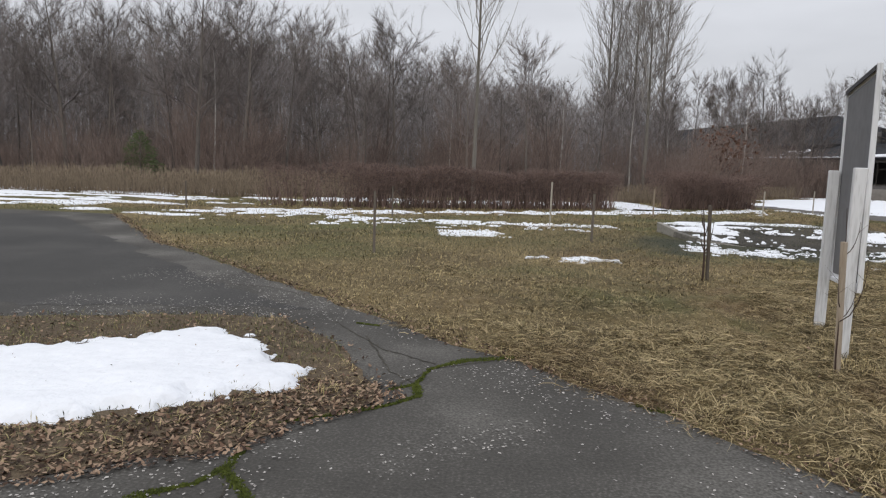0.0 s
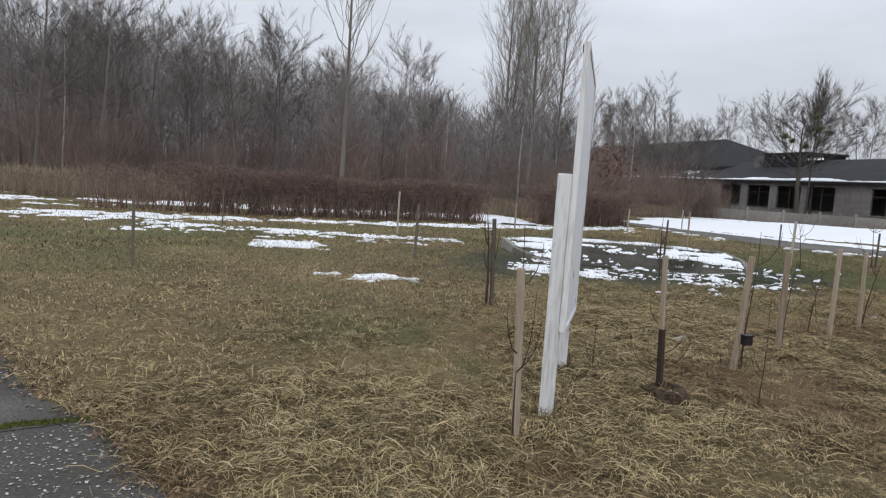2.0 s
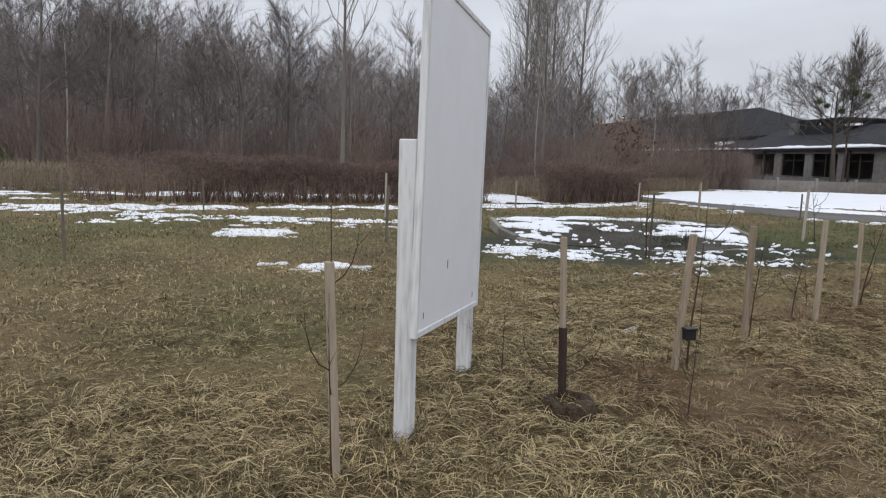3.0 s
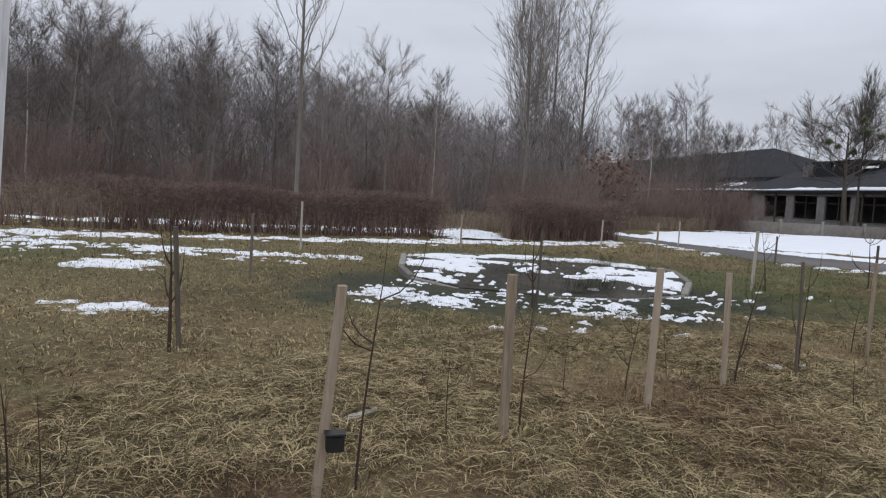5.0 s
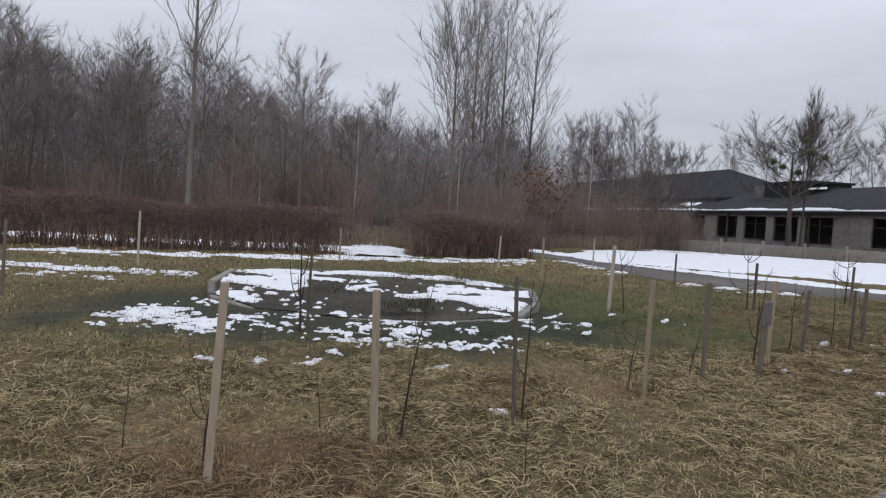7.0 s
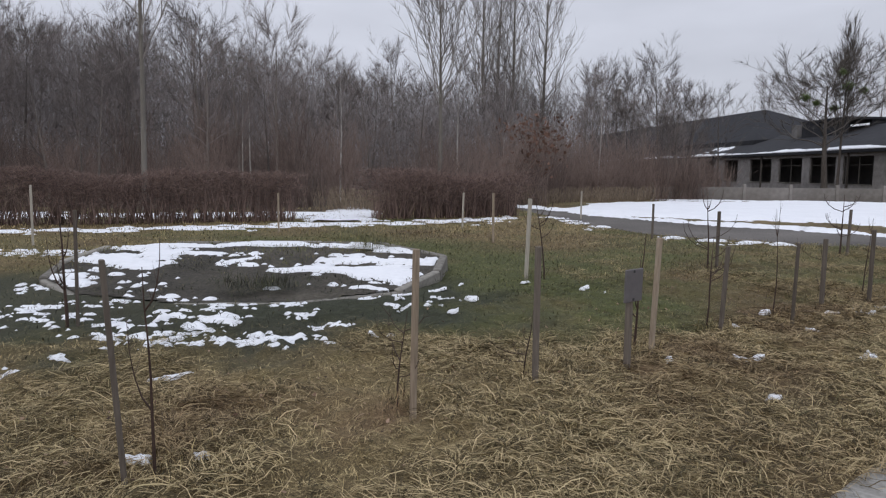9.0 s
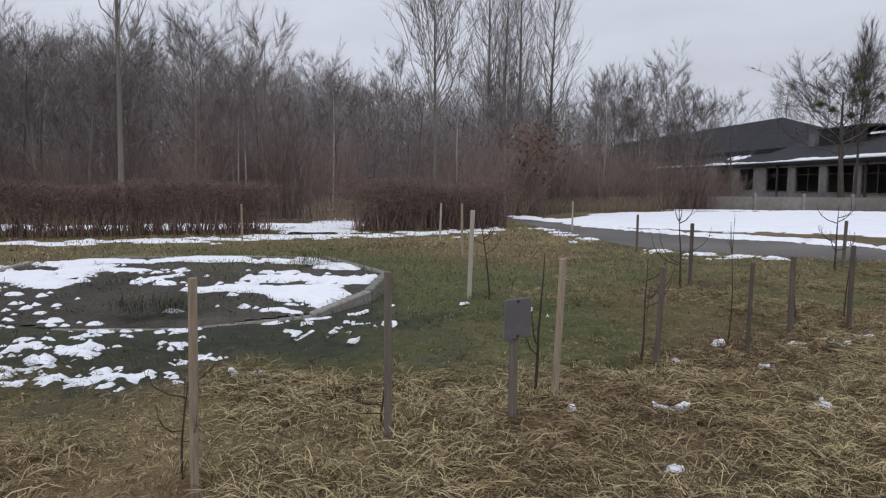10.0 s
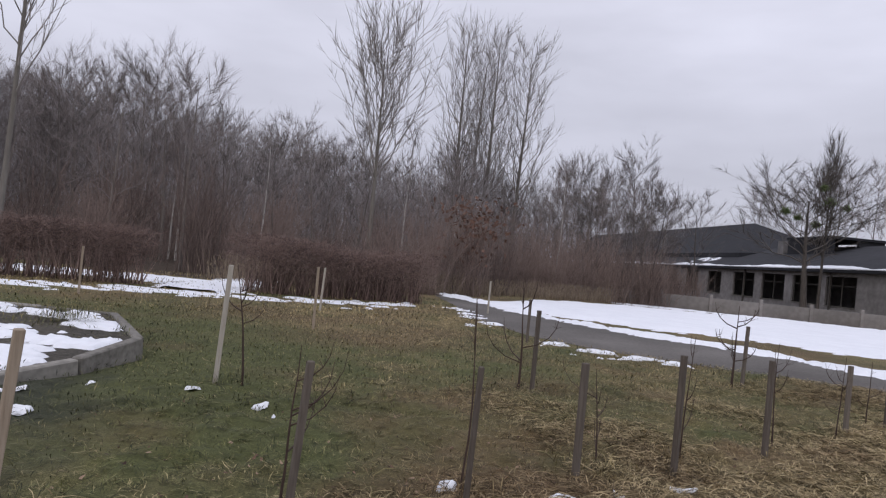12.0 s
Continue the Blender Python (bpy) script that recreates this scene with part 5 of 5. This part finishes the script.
rng = random.Random(91)
for i in range(105):
    y = rng.uniform(31.2, 46)
    x = rng.uniform(-0.95 * y - 4, 5.0 if y < 40 else 14)
    shrub(x, y, i % 4, rng.uniform(0.75, 1.25), rng.uniform(0, 6.28), "leafless red-brown shrub at the wood's edge", "shrubs at the wood's edge", tall=rng.uniform(0.8, 1.2))
for i in range(24):
    t = rng.random()
    x, y = 12.0 + 8.5 * t + rng.uniform(-1.2, 1.2), 39.5 + 7.5 * t + rng.uniform(0, 6)
    shrub(x, y, i % 4, rng.uniform(0.65, 1.0), rng.uniform(0, 6.28), "leafless brown shrub beyond the drive", "shrubs beyond the drive")
for x, y in ((12.2, 37.5), (13.2, 39.5), (14.4, 41.2), (11.0, 38.2), (9.8, 36.0), (11.6, 35.2), (8.6, 33.4), (10.2, 33.0)):
    shrub(x, y, 1 if x > 11 else 0, 1.1, x * 3, "leafless brown shrub beyond the drive", "shrubs beyond the drive")
for i in range(9):
    shrub(19 + i * 0.72 + rng.uniform(-0.4, 0.4), 49 + rng.uniform(0, 4), i % 3, rng.uniform(0.55, 0.8), i, "bare shrub behind the concrete fence", "shrubs behind the fence")

for i in range(7):
    shrub(18.5 + i * 0.8 + rng.uniform(-0.4, 0.4), 49.5 + rng.uniform(0, 4), (1, 3)[i % 2], rng.uniform(0.7, 1.0), i * 2.1, "tall bare brown shrub behind the concrete fence", "shrubs behind the fence")

for i in range(13):
    shrub(21.5 + i * 0.36 + rng.uniform(-0.3, 0.3), 49.2 + rng.uniform(0, 4), (0, 1, 2)[i % 3], rng.uniform(0.75, 1.05), i * 1.7, "bare shrub behind the concrete fence", "shrubs behind the fence")

for i in range(15):
    shrub(16.6 + i * 0.46 + rng.uniform(-0.3, 0.3), 44.3 + 0.05 * i + rng.uniform(0, 1.2), (0, 1, 2, 3)[i % 4], rng.uniform(0.6, 0.95), i * 2.3, "leafless brown shrub before the end of the fence", "shrubs before the fence")
for i in range(6):
    x, y, h = 17.4 + i * 1.1 + rng.uniform(-0.4, 0.4), 47.6 + rng.uniform(0, 5), rng.uniform(4.2, 6.4)
    tree("bare_tree", kinds[(1, 3, 4)[i % 3]], (M_bark, M_twig), x, y, x, "slender leafless tree behind the concrete fence", "trees by the building", h / 10 * 0.8, h / 10)

for i in range(14):
    x, y, h = -39 + i * 1.9 + rng.uniform(-0.8, 0.8), 40 + rng.uniform(0, 11), rng.uniform(9.0, 12.0)
    tree("forest_tree", kinds[i % 6], WOOD, x, y, x, "leafless deciduous tree in the brown winter wood", "trees of the wood", h / 10 * 0.85, h / 10)


def leafy_bush():
    g = np.random.default_rng(17)
    ob = thing("leafy_bush", Matrix.Translation((13.2, 37.2, 0)))
    part("crown", brush(61, 50, 4.2, 1.6, 8), M_shrub, ob)
    n = 450
    c = np.column_stack([g.normal(0, 0.75, (n, 2)), 1.0 + 3.0 * g.beta(2, 1.6, n)])
    a, b = g.normal(0, 0.05, (n, 3)), g.normal(0, 0.05, (n, 3))
    v = np.stack([c - a, c + b, c + a, c - b], 1).reshape(-1, 3)
    part("leaves", mesh_of("leaves", v, np.arange(4 * n).reshape(-1, 4)), M_dry_leaf, ob, "withered brown leaves")
    tagged(ob, "shrub still carrying withered red-brown leaves", "shrub")


leafy_bush()


def reeds(name, pts, n, h, width, seed, label):
    g = np.random.default_rng(seed)
    p = np.asarray(pts, float)
    i = g.integers(0, len(p) - 1, n)
    u = g.random((n, 1))
    c = p[i] + (p[i + 1] - p[i]) * u + g.normal(0, width, (n, 2))
    b = np.column_stack([c, np.zeros(n)])
    t = b + np.column_stack([g.normal(0, 0.16, (n, 2)), h * g.uniform(0.45, 1.05, n) * (0.75 + 0.5 * vnoise(c[:, 0] * 0.8, c[:, 1] * 0.8))])
    plume = spikes(t - (t - b) * 0.18, t + (t - b) * 0.02, 0.016)
    v, f = stack([spikes(b, t, g.uniform(0.006, 0.012, n)), plume])
    tagged(part(name, mesh_of(name, v, f), M_reed), label, "reeds", kind="stuff")


reeds("reeds", [(-34, 29.5), (-20, 29.0), (-10, 28.8), (-5, 28.8)], 4600, 1.0, 0.9, 6, "belt of dry tan reeds before the wood")
reeds("tall_grass", [(-22, 26.2), (-8.5, 27.0)], 4000, 0.9, 0.8, 7, "dry tan grass fringe beyond the snow")
reeds("tall_grass", [(5.6, 31.5), (8.2, 32.5), (11.5, 36.5), (14.5, 41.0), (20, 44.5)], 3000, 0.8, 0.5, 8, "dry tan grass fringe behind the hedges")


def far_wood():
    """Everything deeper in the wood, too many stems to count."""
    g = np.random.default_rng(23)
    n = 1250
    y = g.uniform(58, 110, n)
    x = np.where(g.random(n) < 0.82, g.uniform(-1.0, 0.30, n) * y, g.uniform(0.3, 1.1, n) * y)
    keep = ~((x > 22) & (y < 100) & (x > 24 - (y - 60) * 0.0) & (x < 62))
    x, y = x[keep], y[keep]
    n = len(x)
    h = np.interp(x / y * 60, [-45, -25, -12, -6, -2, 1, 4, 6, 9, 14, 20, 60], [14, 13.6, 12.8, 11.2, 10.2, 8.6, 9.6, 8.8, 8.0, 8.2, 8.4, 8]) * y / 60 * g.uniform(0.5, 0.86, n)
    b = np.column_stack([x, y, np.zeros(n)])
    t = b + np.column_stack([g.normal(0, 0.4, (n, 2)), h])
    k = 20
    i = np.repeat(np.arange(n), k)
    u = g.uniform(0.25, 0.98, (len(i), 1))
    q = b[i] + (t[i] - b[i]) * u
    a = g.uniform(0, 6.28, len(i))
    ln = h[i] * 0.20 * g.uniform(0.5, 1.2, len(i)) * (1.15 - u[:, 0] * 0.6)
    e = q + np.column_stack([np.cos(a) * ln, np.sin(a) * ln, ln * g.uniform(0.6, 1.8, len(i))])
    m = 2
    j = np.repeat(np.arange(len(i)), m)
    w = g.uniform(0.3, 1, (len(j), 1))
    q2 = q[j] + (e[j] - q[j]) * w
    e2 = q2 + np.column_stack([g.normal(0, 0.45, (len(j), 2)), g.uniform(0.2, 1.0, len(j))])
    v, f = stack([spikes(b, t, 0.10), spikes(q, e, 0.025), spikes(q2, e2, 0.013)])
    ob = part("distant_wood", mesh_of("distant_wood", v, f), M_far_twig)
    tagged(ob, "dense brown leafless wood in the distance", "wood", kind="stuff")
    n = 5000
    y = g.uniform(47, 75, n); x = g.uniform(-1.0, 0.32, n) * y
    b = np.column_stack([x, y, np.zeros(n)])
    t = b + np.column_stack([g.normal(0, 0.8, (n, 2)), g.uniform(1.5, 5.0, n)])
    i = np.repeat(np.arange(n), 9)
    q = b[i] + (t[i] - b[i]) * g.uniform(0.2, 1, (len(i), 1))
    e = q + np.column_stack([g.normal(0, 0.45, (len(i), 2)), g.uniform(0.1, 0.9, len(i))])
    v, f = stack([spikes(b, t, 0.022), spikes(q, e, 0.012)])
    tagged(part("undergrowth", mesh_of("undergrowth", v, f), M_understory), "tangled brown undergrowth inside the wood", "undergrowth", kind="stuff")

    # the tangle of crowns behind the first rows
    n = 62000
    y = g.uniform(48, 72, n); x = g.uniform(-1.02, 0.27, n) * y
    top = np.interp(x / y * 60, [-45, -25, -12, -6, -2, 1, 4, 6, 9, 14, 20], [14.2, 13.8, 13.2, 11.6, 10.6, 8.8, 10.5, 9.2, 8.4, 8.6, 8.8]) * (0.35 + 0.65 * y / 60)
    top = top * (0.42 + 0.62 * fbm(x * 0.33 + 40, y * 0.33, 3))
    z = top * g.random(n) ** 0.8
    b = np.column_stack([x, y, z])
    t = b + np.column_stack([g.normal(0, 0.35, (n, 2)), g.uniform(0.2, 1.1, n)])
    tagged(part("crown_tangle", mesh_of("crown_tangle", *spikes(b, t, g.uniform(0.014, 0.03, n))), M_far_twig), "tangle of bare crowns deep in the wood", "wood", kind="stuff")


far_wood()

# ---- litter on the yard ----


def flakes(name, x, y, z, size, mat, label, category, seed, lift=0.3):
    g = np.random.default_rng(seed)
    n = len(x)
    lie = z + turf_z(x, y)
    c = np.column_stack([x, y, lie + g.random(n) * 0.01])
    a = g.uniform(0, 6.28, n)
    s = size * g.uniform(0.5, 1.4, n)
    u = np.column_stack([np.cos(a), np.sin(a), g.normal(0, lift, n)]) * s[:, None]
    w = np.column_stack([-np.sin(a), np.cos(a), g.normal(0, lift, n)]) * s[:, None] * 0.6
    v = np.stack([c - u, c - u * 0.3 + w, c + u, c - u * 0.2 - w], 1).reshape(-1, 3)
    v[:, 2] = np.maximum(v[:, 2], np.repeat(lie, 4))
    tagged(part(name, mesh_of(name, v, np.arange(4 * n).reshape(-1, 4)), mat), label, category, kind="stuff")


g = np.random.default_rng(3)
n = 76000
x, y = g.uniform(-8, 0.2, n), g.uniform(2.0, 6.6, n)
d, ds = inside(ISLAND, x, y), inside(SNOW_ISLAND, x, y)
k = (d > -0.12) & (ds < 0.05) & ((y < 4.6) & (x < 0.2) | (g.random(n) < 0.10))
flakes("leaf_litter", x[k], y[k], 0.016, 0.016, M_leaf, "drift of fallen brown leaves round the snow", "leaves", 4, 0.5)
n = 30000
x, y = g.uniform(-4, 4, n), g.uniform(1.5, 9, n)
k = (inside(ASPHALT, x, y) > 0.02) & (inside(ISLAND, x, y) < -0.03) & (fbm(x * 0.8, y * 0.8) + 0.15 * g.random(n) > 0.56 - 0.05 * (x > -0.3))
flakes("grit", x[k], y[k], 0.0055, 0.010, M_pebble, "pale crumbs and bits scattered on the asphalt", "grit", 5, 0.1)
n = 4200
t = g.random(n)
edge = np.asarray(along(ASPHALT[2:16], 0.1))
i = g.integers(0, len(edge), n)
x, y = edge[i, 0] + g.normal(0.05, 0.08, n), edge[i, 1] + g.normal(0.05, 0.08, n)
flakes("leaf_litter", x, y, 0.012, 0.014, M_leaf, "small brown leaves along the asphalt edge", "leaves", 6, 0.5)
n = 1500
x = g.uniform(2, 16, n); y = 0.83 * x + 2.6 + g.normal(0.6, 1.0, n)
flakes("leaf_litter", x, y, 0.02, 0.014, M_leaf, "stray withered leaves in the straw", "leaves", 7, 0.5)


def moss(pts, w, seed):
    g = np.random.default_rng(seed)
    p = np.asarray(along(pts, 0.015, 0.006, seed))
    n = 22
    i = g.integers(0, len(p), len(p) * n)
    ww = 0.55 * w * (0.15 + 1.1 * vnoise(i * 0.06, i * 0 + seed))
    c = p[i] + g.normal(0, 1, (len(i), 2)) * ww[:, None] * 0.5
    b = np.column_stack([c, np.full(len(i), 0.004)])
    t = b + np.column_stack([g.normal(0, 0.008, (len(i), 2)), g.uniform(0.004, 0.018, len(i))])
    tagged(part("moss", mesh_of("moss", *spikes(b, t, 0.006)), M_moss), "green moss filling a crack in the asphalt", "moss", kind="stuff")


for i, (pts, w) in enumerate((([(0.8, 5.43), (0.37, 5.26), (0.13, 5.0), (0.06, 4.62), (-0.1, 4.5)], 0.06), ([(0.1, 4.4), (-0.06, 4.2), (-0.41, 3.97), (-0.66, 3.8)], 0.05),
                              ([(-0.74, 3.46), (-0.74, 3.22), (-0.83, 3.02), (-1.05, 2.86)], 0.09), ([(-0.74, 3.18), (-0.54, 2.92)], 0.06),
                              ([(-0.45, 6.28), (-0.66, 6.36)], 0.07), ([(0.1, 4.4), (0.06, 4.6)], 0.05), ([(1.55, 4.42), (1.7, 4.3)], 0.08))):
    moss(pts, w, 60 + i)


def cracks():
    bm = bmesh.new()
    rng = random.Random(6)
    for pts in ([(0.8, 5.43), (0.13, 5.0), (-0.1, 4.5), (-0.4, 4.3)], [(-0.5, 5.9), (-0.15, 4.9), (0.1, 4.6)], [(-0.9, 6.4), (-0.3, 5.5), (0.2, 5.1)], [(-3.2, 8.2), (-2.0, 8.0), (-1.4, 7.5)],
                [(-0.74, 3.4), (-0.6, 2.6), (-0.2, 1.8)]):
        line = along(pts, 0.06, 0.012, rng.randint(0, 99))
        prev = None
        for (x, y), (x1, y1) in zip(line, line[1:]):
            nx, ny = -(y1 - y), x1 - x
            k = 0.007 / (math.hypot(nx, ny) + 1e-6) * rng.uniform(0.4, 1.5)
            row = (bm.verts.new((x + nx * k, y + ny * k, 0.0075)), bm.verts.new((x - nx * k, y - ny * k, 0.0075)))
            if prev:
                bm.faces.new((prev[0], row[0], row[1], prev[1]))
            prev = row
    tagged(part("asphalt_cracks", bm, M_soil), "dirt-filled cracks across the old asphalt", "cracks", kind="stuff")


cracks()

# ---- grass ----


def blades(name, x, y, ln, width, flat, seed, label, z0=0.0, mound=0.05, upright=0.25):
    """Blades of grass, each bent over once."""
    g = np.random.default_rng(seed)
    n = len(x)
    cell = vnoise(np.floor(x / 0.16) * 1.71 + 0.5, np.floor(y / 0.16) * 1.37 + 0.5)
    a = cell * 12.5 + g.normal(0, 0.75, n)
    z0 = z0 + turf_z(x, y) + mound * g.random(n)
    L = ln * g.uniform(0.5, 1.3, n)
    tilt = np.clip(flat + g.normal(0, 0.25, n), 0.05, 1.45)
    dx, dy = np.cos(a), np.sin(a)
    b = np.column_stack([x, y, z0 + np.zeros(n)])
    stand = (g.random(n) < upright)[:, None]
    m_up = b + np.column_stack([dx * np.sin(tilt * 0.5), dy * np.sin(tilt * 0.5), np.cos(tilt * 0.5)]) * (L * 0.32)[:, None]
    t_up = m_up + np.column_stack([dx * np.sin(tilt), dy * np.sin(tilt), np.cos(tilt)]) * (L * 0.32)[:, None]
    m_lie = b + np.column_stack([dx, dy, g.uniform(0.0, 0.35, n)]) * (L * 0.5)[:, None]
    bend = g.normal(0, 0.5, n)
    t_lie = m_lie + np.column_stack([np.cos(a + bend), np.sin(a + bend), g.uniform(-0.35, 0.2, n)]) * (L * 0.5)[:, None]
    m, t = np.where(stand, m_up, m_lie), np.where(stand, t_up, t_lie)
    m[:, 2] = np.maximum(m[:, 2], 0.006); t[:, 2] = np.maximum(t[:, 2], 0.004)
    s = np.column_stack([-dy, dx, np.zeros(n)]) * (width * g.uniform(0.5, 1.3, n))[:, None] * 0.5
    v = np.stack([b, m - s, m + s, t], 1).reshape(-1, 3)
    o = (np.arange(n) * 4)[:, None, None]
    f = (np.array([[0, 2, 1], [1, 2, 3]])[None] + o).reshape(-1, 3)
    gr = [np.repeat(np.clip(c + g.normal(0, 0.2, n) * (c > 0.02), 0, 1), 4) for c in casts(x, y)]
    gr[0] = np.repeat(np.clip(greenness(x, y) + g.normal(0, 0.22, n), 0, 1), 4)
    tagged(part(name, mesh_of(name, v, f, attr=gr), M_blade), label, "grass", kind="stuff")


def lawn_points(n, seed, near, far, power=1.0):
    """Scattered over the lawn on the west side of the line walked, between two distances from it; tufted."""
    g = np.random.default_rng(seed)
    s = g.uniform(0, 29, n)
    d = near + (far - near) * g.random(n) ** power
    x, y = 0.787 * s + 0.47 - 0.616 * d, 0.616 * s + 0.787 * d
    tuft = g.integers(0, 1 << 16, n) % 3 > 0
    cx, cy = np.floor(x / 0.11), np.floor(y / 0.11)
    jx, jy = vnoise(cx * 1.7 + 0.5, cy * 1.7 + 0.5), vnoise(cx * 1.3 + 9.5, cy * 1.3 + 7.5)
    x = np.where(tuft, (cx + jx) * 0.11 + g.normal(0, 0.022, n), x)
    y = np.where(tuft, (cy + jy) * 0.11 + g.normal(0, 0.022, n), y)
    k = (g.random(n) > 0.75 * soilness(x, y)) & (inside(ASPHALT, x, y) < 0.02) & (inside(WALK, x, y) < 0.0) & (inside(BED, x, y) < -0.03) & (inside(ROAD, x, y) < 0)
    return x[k], y[k]


x, y = lawn_points(330000, 1, 0.3, 5.6, 1.2)
blades("grass", x, y, 0.085, 0.0048, 1.12, 11, "matted dry straw-coloured grass of the lawn", mound=0.02, upright=0.12)
x, y = lawn_points(150000, 2, 5.0, 13.0)
blades("grass", x, y, 0.10, 0.0085, 1.05, 12, "dry winter grass of the lawn farther off", mound=0.03, upright=0.3)
x, y = lawn_points(40000, 3, 12.0, 24.0)
blades("grass", x, y, 0.11, 0.018, 0.9, 13, "dry winter grass by the hedge and drive", mound=0.03, upright=0.5)


def tussocks(name, cx, cy, each, ln, width, seed, label):
    """Heaps of long straws: each heap is combed one way, its straws arch up and over and lie down again."""
    g = np.random.default_rng(seed)
    m = len(cx)
    comb, size = g.uniform(0, 6.28, m), g.uniform(0.6, 1.25, m)
    i = np.repeat(np.arange(m), each)
    n = len(i)
    a = comb[i] + g.normal(0, 0.75, n)
    L = ln * size[i] * g.uniform(0.45, 1.2, n)
    r = 0.10 * size[i]
    x, y = cx[i] + g.normal(0, 1, n) * r, cy[i] + g.normal(0, 1, n) * r
    z = turf_z(x, y) + 0.015
    high = L * g.uniform(0.05, 0.24, n)
    curl = g.normal(0, 0.55, n)
    rows = []
    for u in (0.0, 0.38, 0.72, 1.0):
        ang = a + curl * u
        rows.append(np.column_stack([x + np.cos(ang) * L * u * 0.9, y + np.sin(ang) * L * u * 0.9, z + high * 3.6 * u * (1.08 - u)]))
    side = np.column_stack([-np.sin(a), np.cos(a), g.normal(0, 0.5, n)]) * (width * g.uniform(0.6, 1.3, n))[:, None] * 0.5
    v = np.stack([rows[0] - side, rows[0] + side, rows[1] - side, rows[1] + side, rows[2] - side * 0.8, rows[2] + side * 0.8, rows[3]], 1).reshape(-1, 3)
    f = (np.array([[0, 1, 3], [0, 3, 2], [2, 3, 5], [2, 5, 4], [4, 5, 6]])[None] + (np.arange(n) * 7)[:, None, None]).reshape(-1, 3)
    green, red, soil = casts(x, y)
    tint = [np.repeat(np.clip(c, 0, 1), 7) for c in (0.85 * green + g.normal(0.06, 0.20, n), red * 0.8 + g.normal(0, 0.1, n) * (red > 0.05), soil)]
    tagged(part(name, mesh_of(name, v, f, attr=tint), M_straw), label, "straw", kind="stuff")


x, y = lawn_points(8200, 5, 0.3, 4.8)
k = (fbm(x * 0.7 + 3, y * 0.7) + 0.16 * np.clip((x - 2.5) / 4, 0, 1) - 0.10 * (x < 3.4) > 0.52) & (soilness(x, y) < 0.2) & (greenness(x, y) < 0.45)
tussocks("straw", x[k], y[k], 56, 0.185, 0.0034, 15, "long flattened straws combed into heaps")
x, y = lawn_points(2600, 6, 4.4, 8.5)
k = (fbm(x * 0.7 + 13, y * 0.7) > 0.56) & (soilness(x, y) < 0.2) & (greenness(x, y) < 0.5)
tussocks("straw", x[k], y[k], 22, 0.14, 0.0042, 17, "flattened dry tufts out on the lawn")
n = 14000
x, y = np.random.default_rng(8).uniform(-7, -0.4, n), np.random.default_rng(9).uniform(2.6, 6.5, n)
k = (inside(ISLAND, x, y) > 0) & ((y > 4.3) | (inside(SNOW_ISLAND, x, y) > -0.2))
blades("grass", x[k], y[k], 0.07, 0.006, 0.8, 16, "short green-brown grass on the island", 0.012, 0.0, 0.8)
g = np.random.default_rng(31)
for cx, cy in ((3.33, 5.26), (3.47, 5.7), (3.87, 7.15), (4.44, 6.2), (5.4, 7.05), (6.3, 8.0), (7.25, 8.85), (8.1, 9.4), (9.05, 10.2), (10.1, 11.1), (10.9, 11.8), (11.7, 12.3), (12.55, 13.1), (13.45, 13.8), (14.2, 14.6), (14.95, 15.1), (11.35, 16.2), (3.6, 9.7)):
    n = 150
    blades("grass_tuft", cx + g.normal(0, 0.10, n), cy + g.normal(0, 0.10, n), 0.17, 0.005, 0.9, int(cx * 100), "tuft of dry grass round the foot of a stake", upright=0.6)

n = 11000
x, y = g.uniform(4.7, 10.2, n), g.uniform(14.1, 18.9, n)
k = (inside(BED, x, y) > 0.05) & (fbm(x * 1.3, y * 1.3) > 0.40) & (bed_snow(x, y) < -0.1)
blades("weeds", x[k], y[k], 0.10, 0.010, 1.0, 41, "dead weeds on the dark flower bed", bed_z(y[k]) + 0.015, 0.03, 0.5)
for cx, cy in ((7.9, 14.75), (8.2, 14.85), (8.9, 17.6)):
    n = 260
    blades("grass_tuft", cx + g.normal(0, 0.16, n), cy + g.normal(0, 0.10, n), 0.34, 0.007, 0.8, int(cx * 37), "heap of dead brown stalks on the flower bed", float(bed_z(cy)) + 0.02, 0.06, upright=0.5)
n = 90
x, y = g.uniform(-5, -0.9, n), g.uniform(2.8, 5.8, n)
k = inside(SNOW_ISLAND, x, y) > 0.12
flakes("leaf_litter", x[k], y[k], 0.082, 0.010, M_leaf, "few dark leaf crumbs lying on the snow", "leaves", 52, 0.4)
n = 5200
x, y = g.uniform(-3.6, 0.1, n), g.uniform(2.4, 6.3, n)
k = (inside(ISLAND, x, y) > 0.03) & (inside(SNOW_ISLAND, x, y) < 0.03)
blades("straw", x[k], y[k], 0.13, 0.005, 1.2, 53, "withered stalks among the leaves of the island", 0.016, 0.03, upright=0.2)
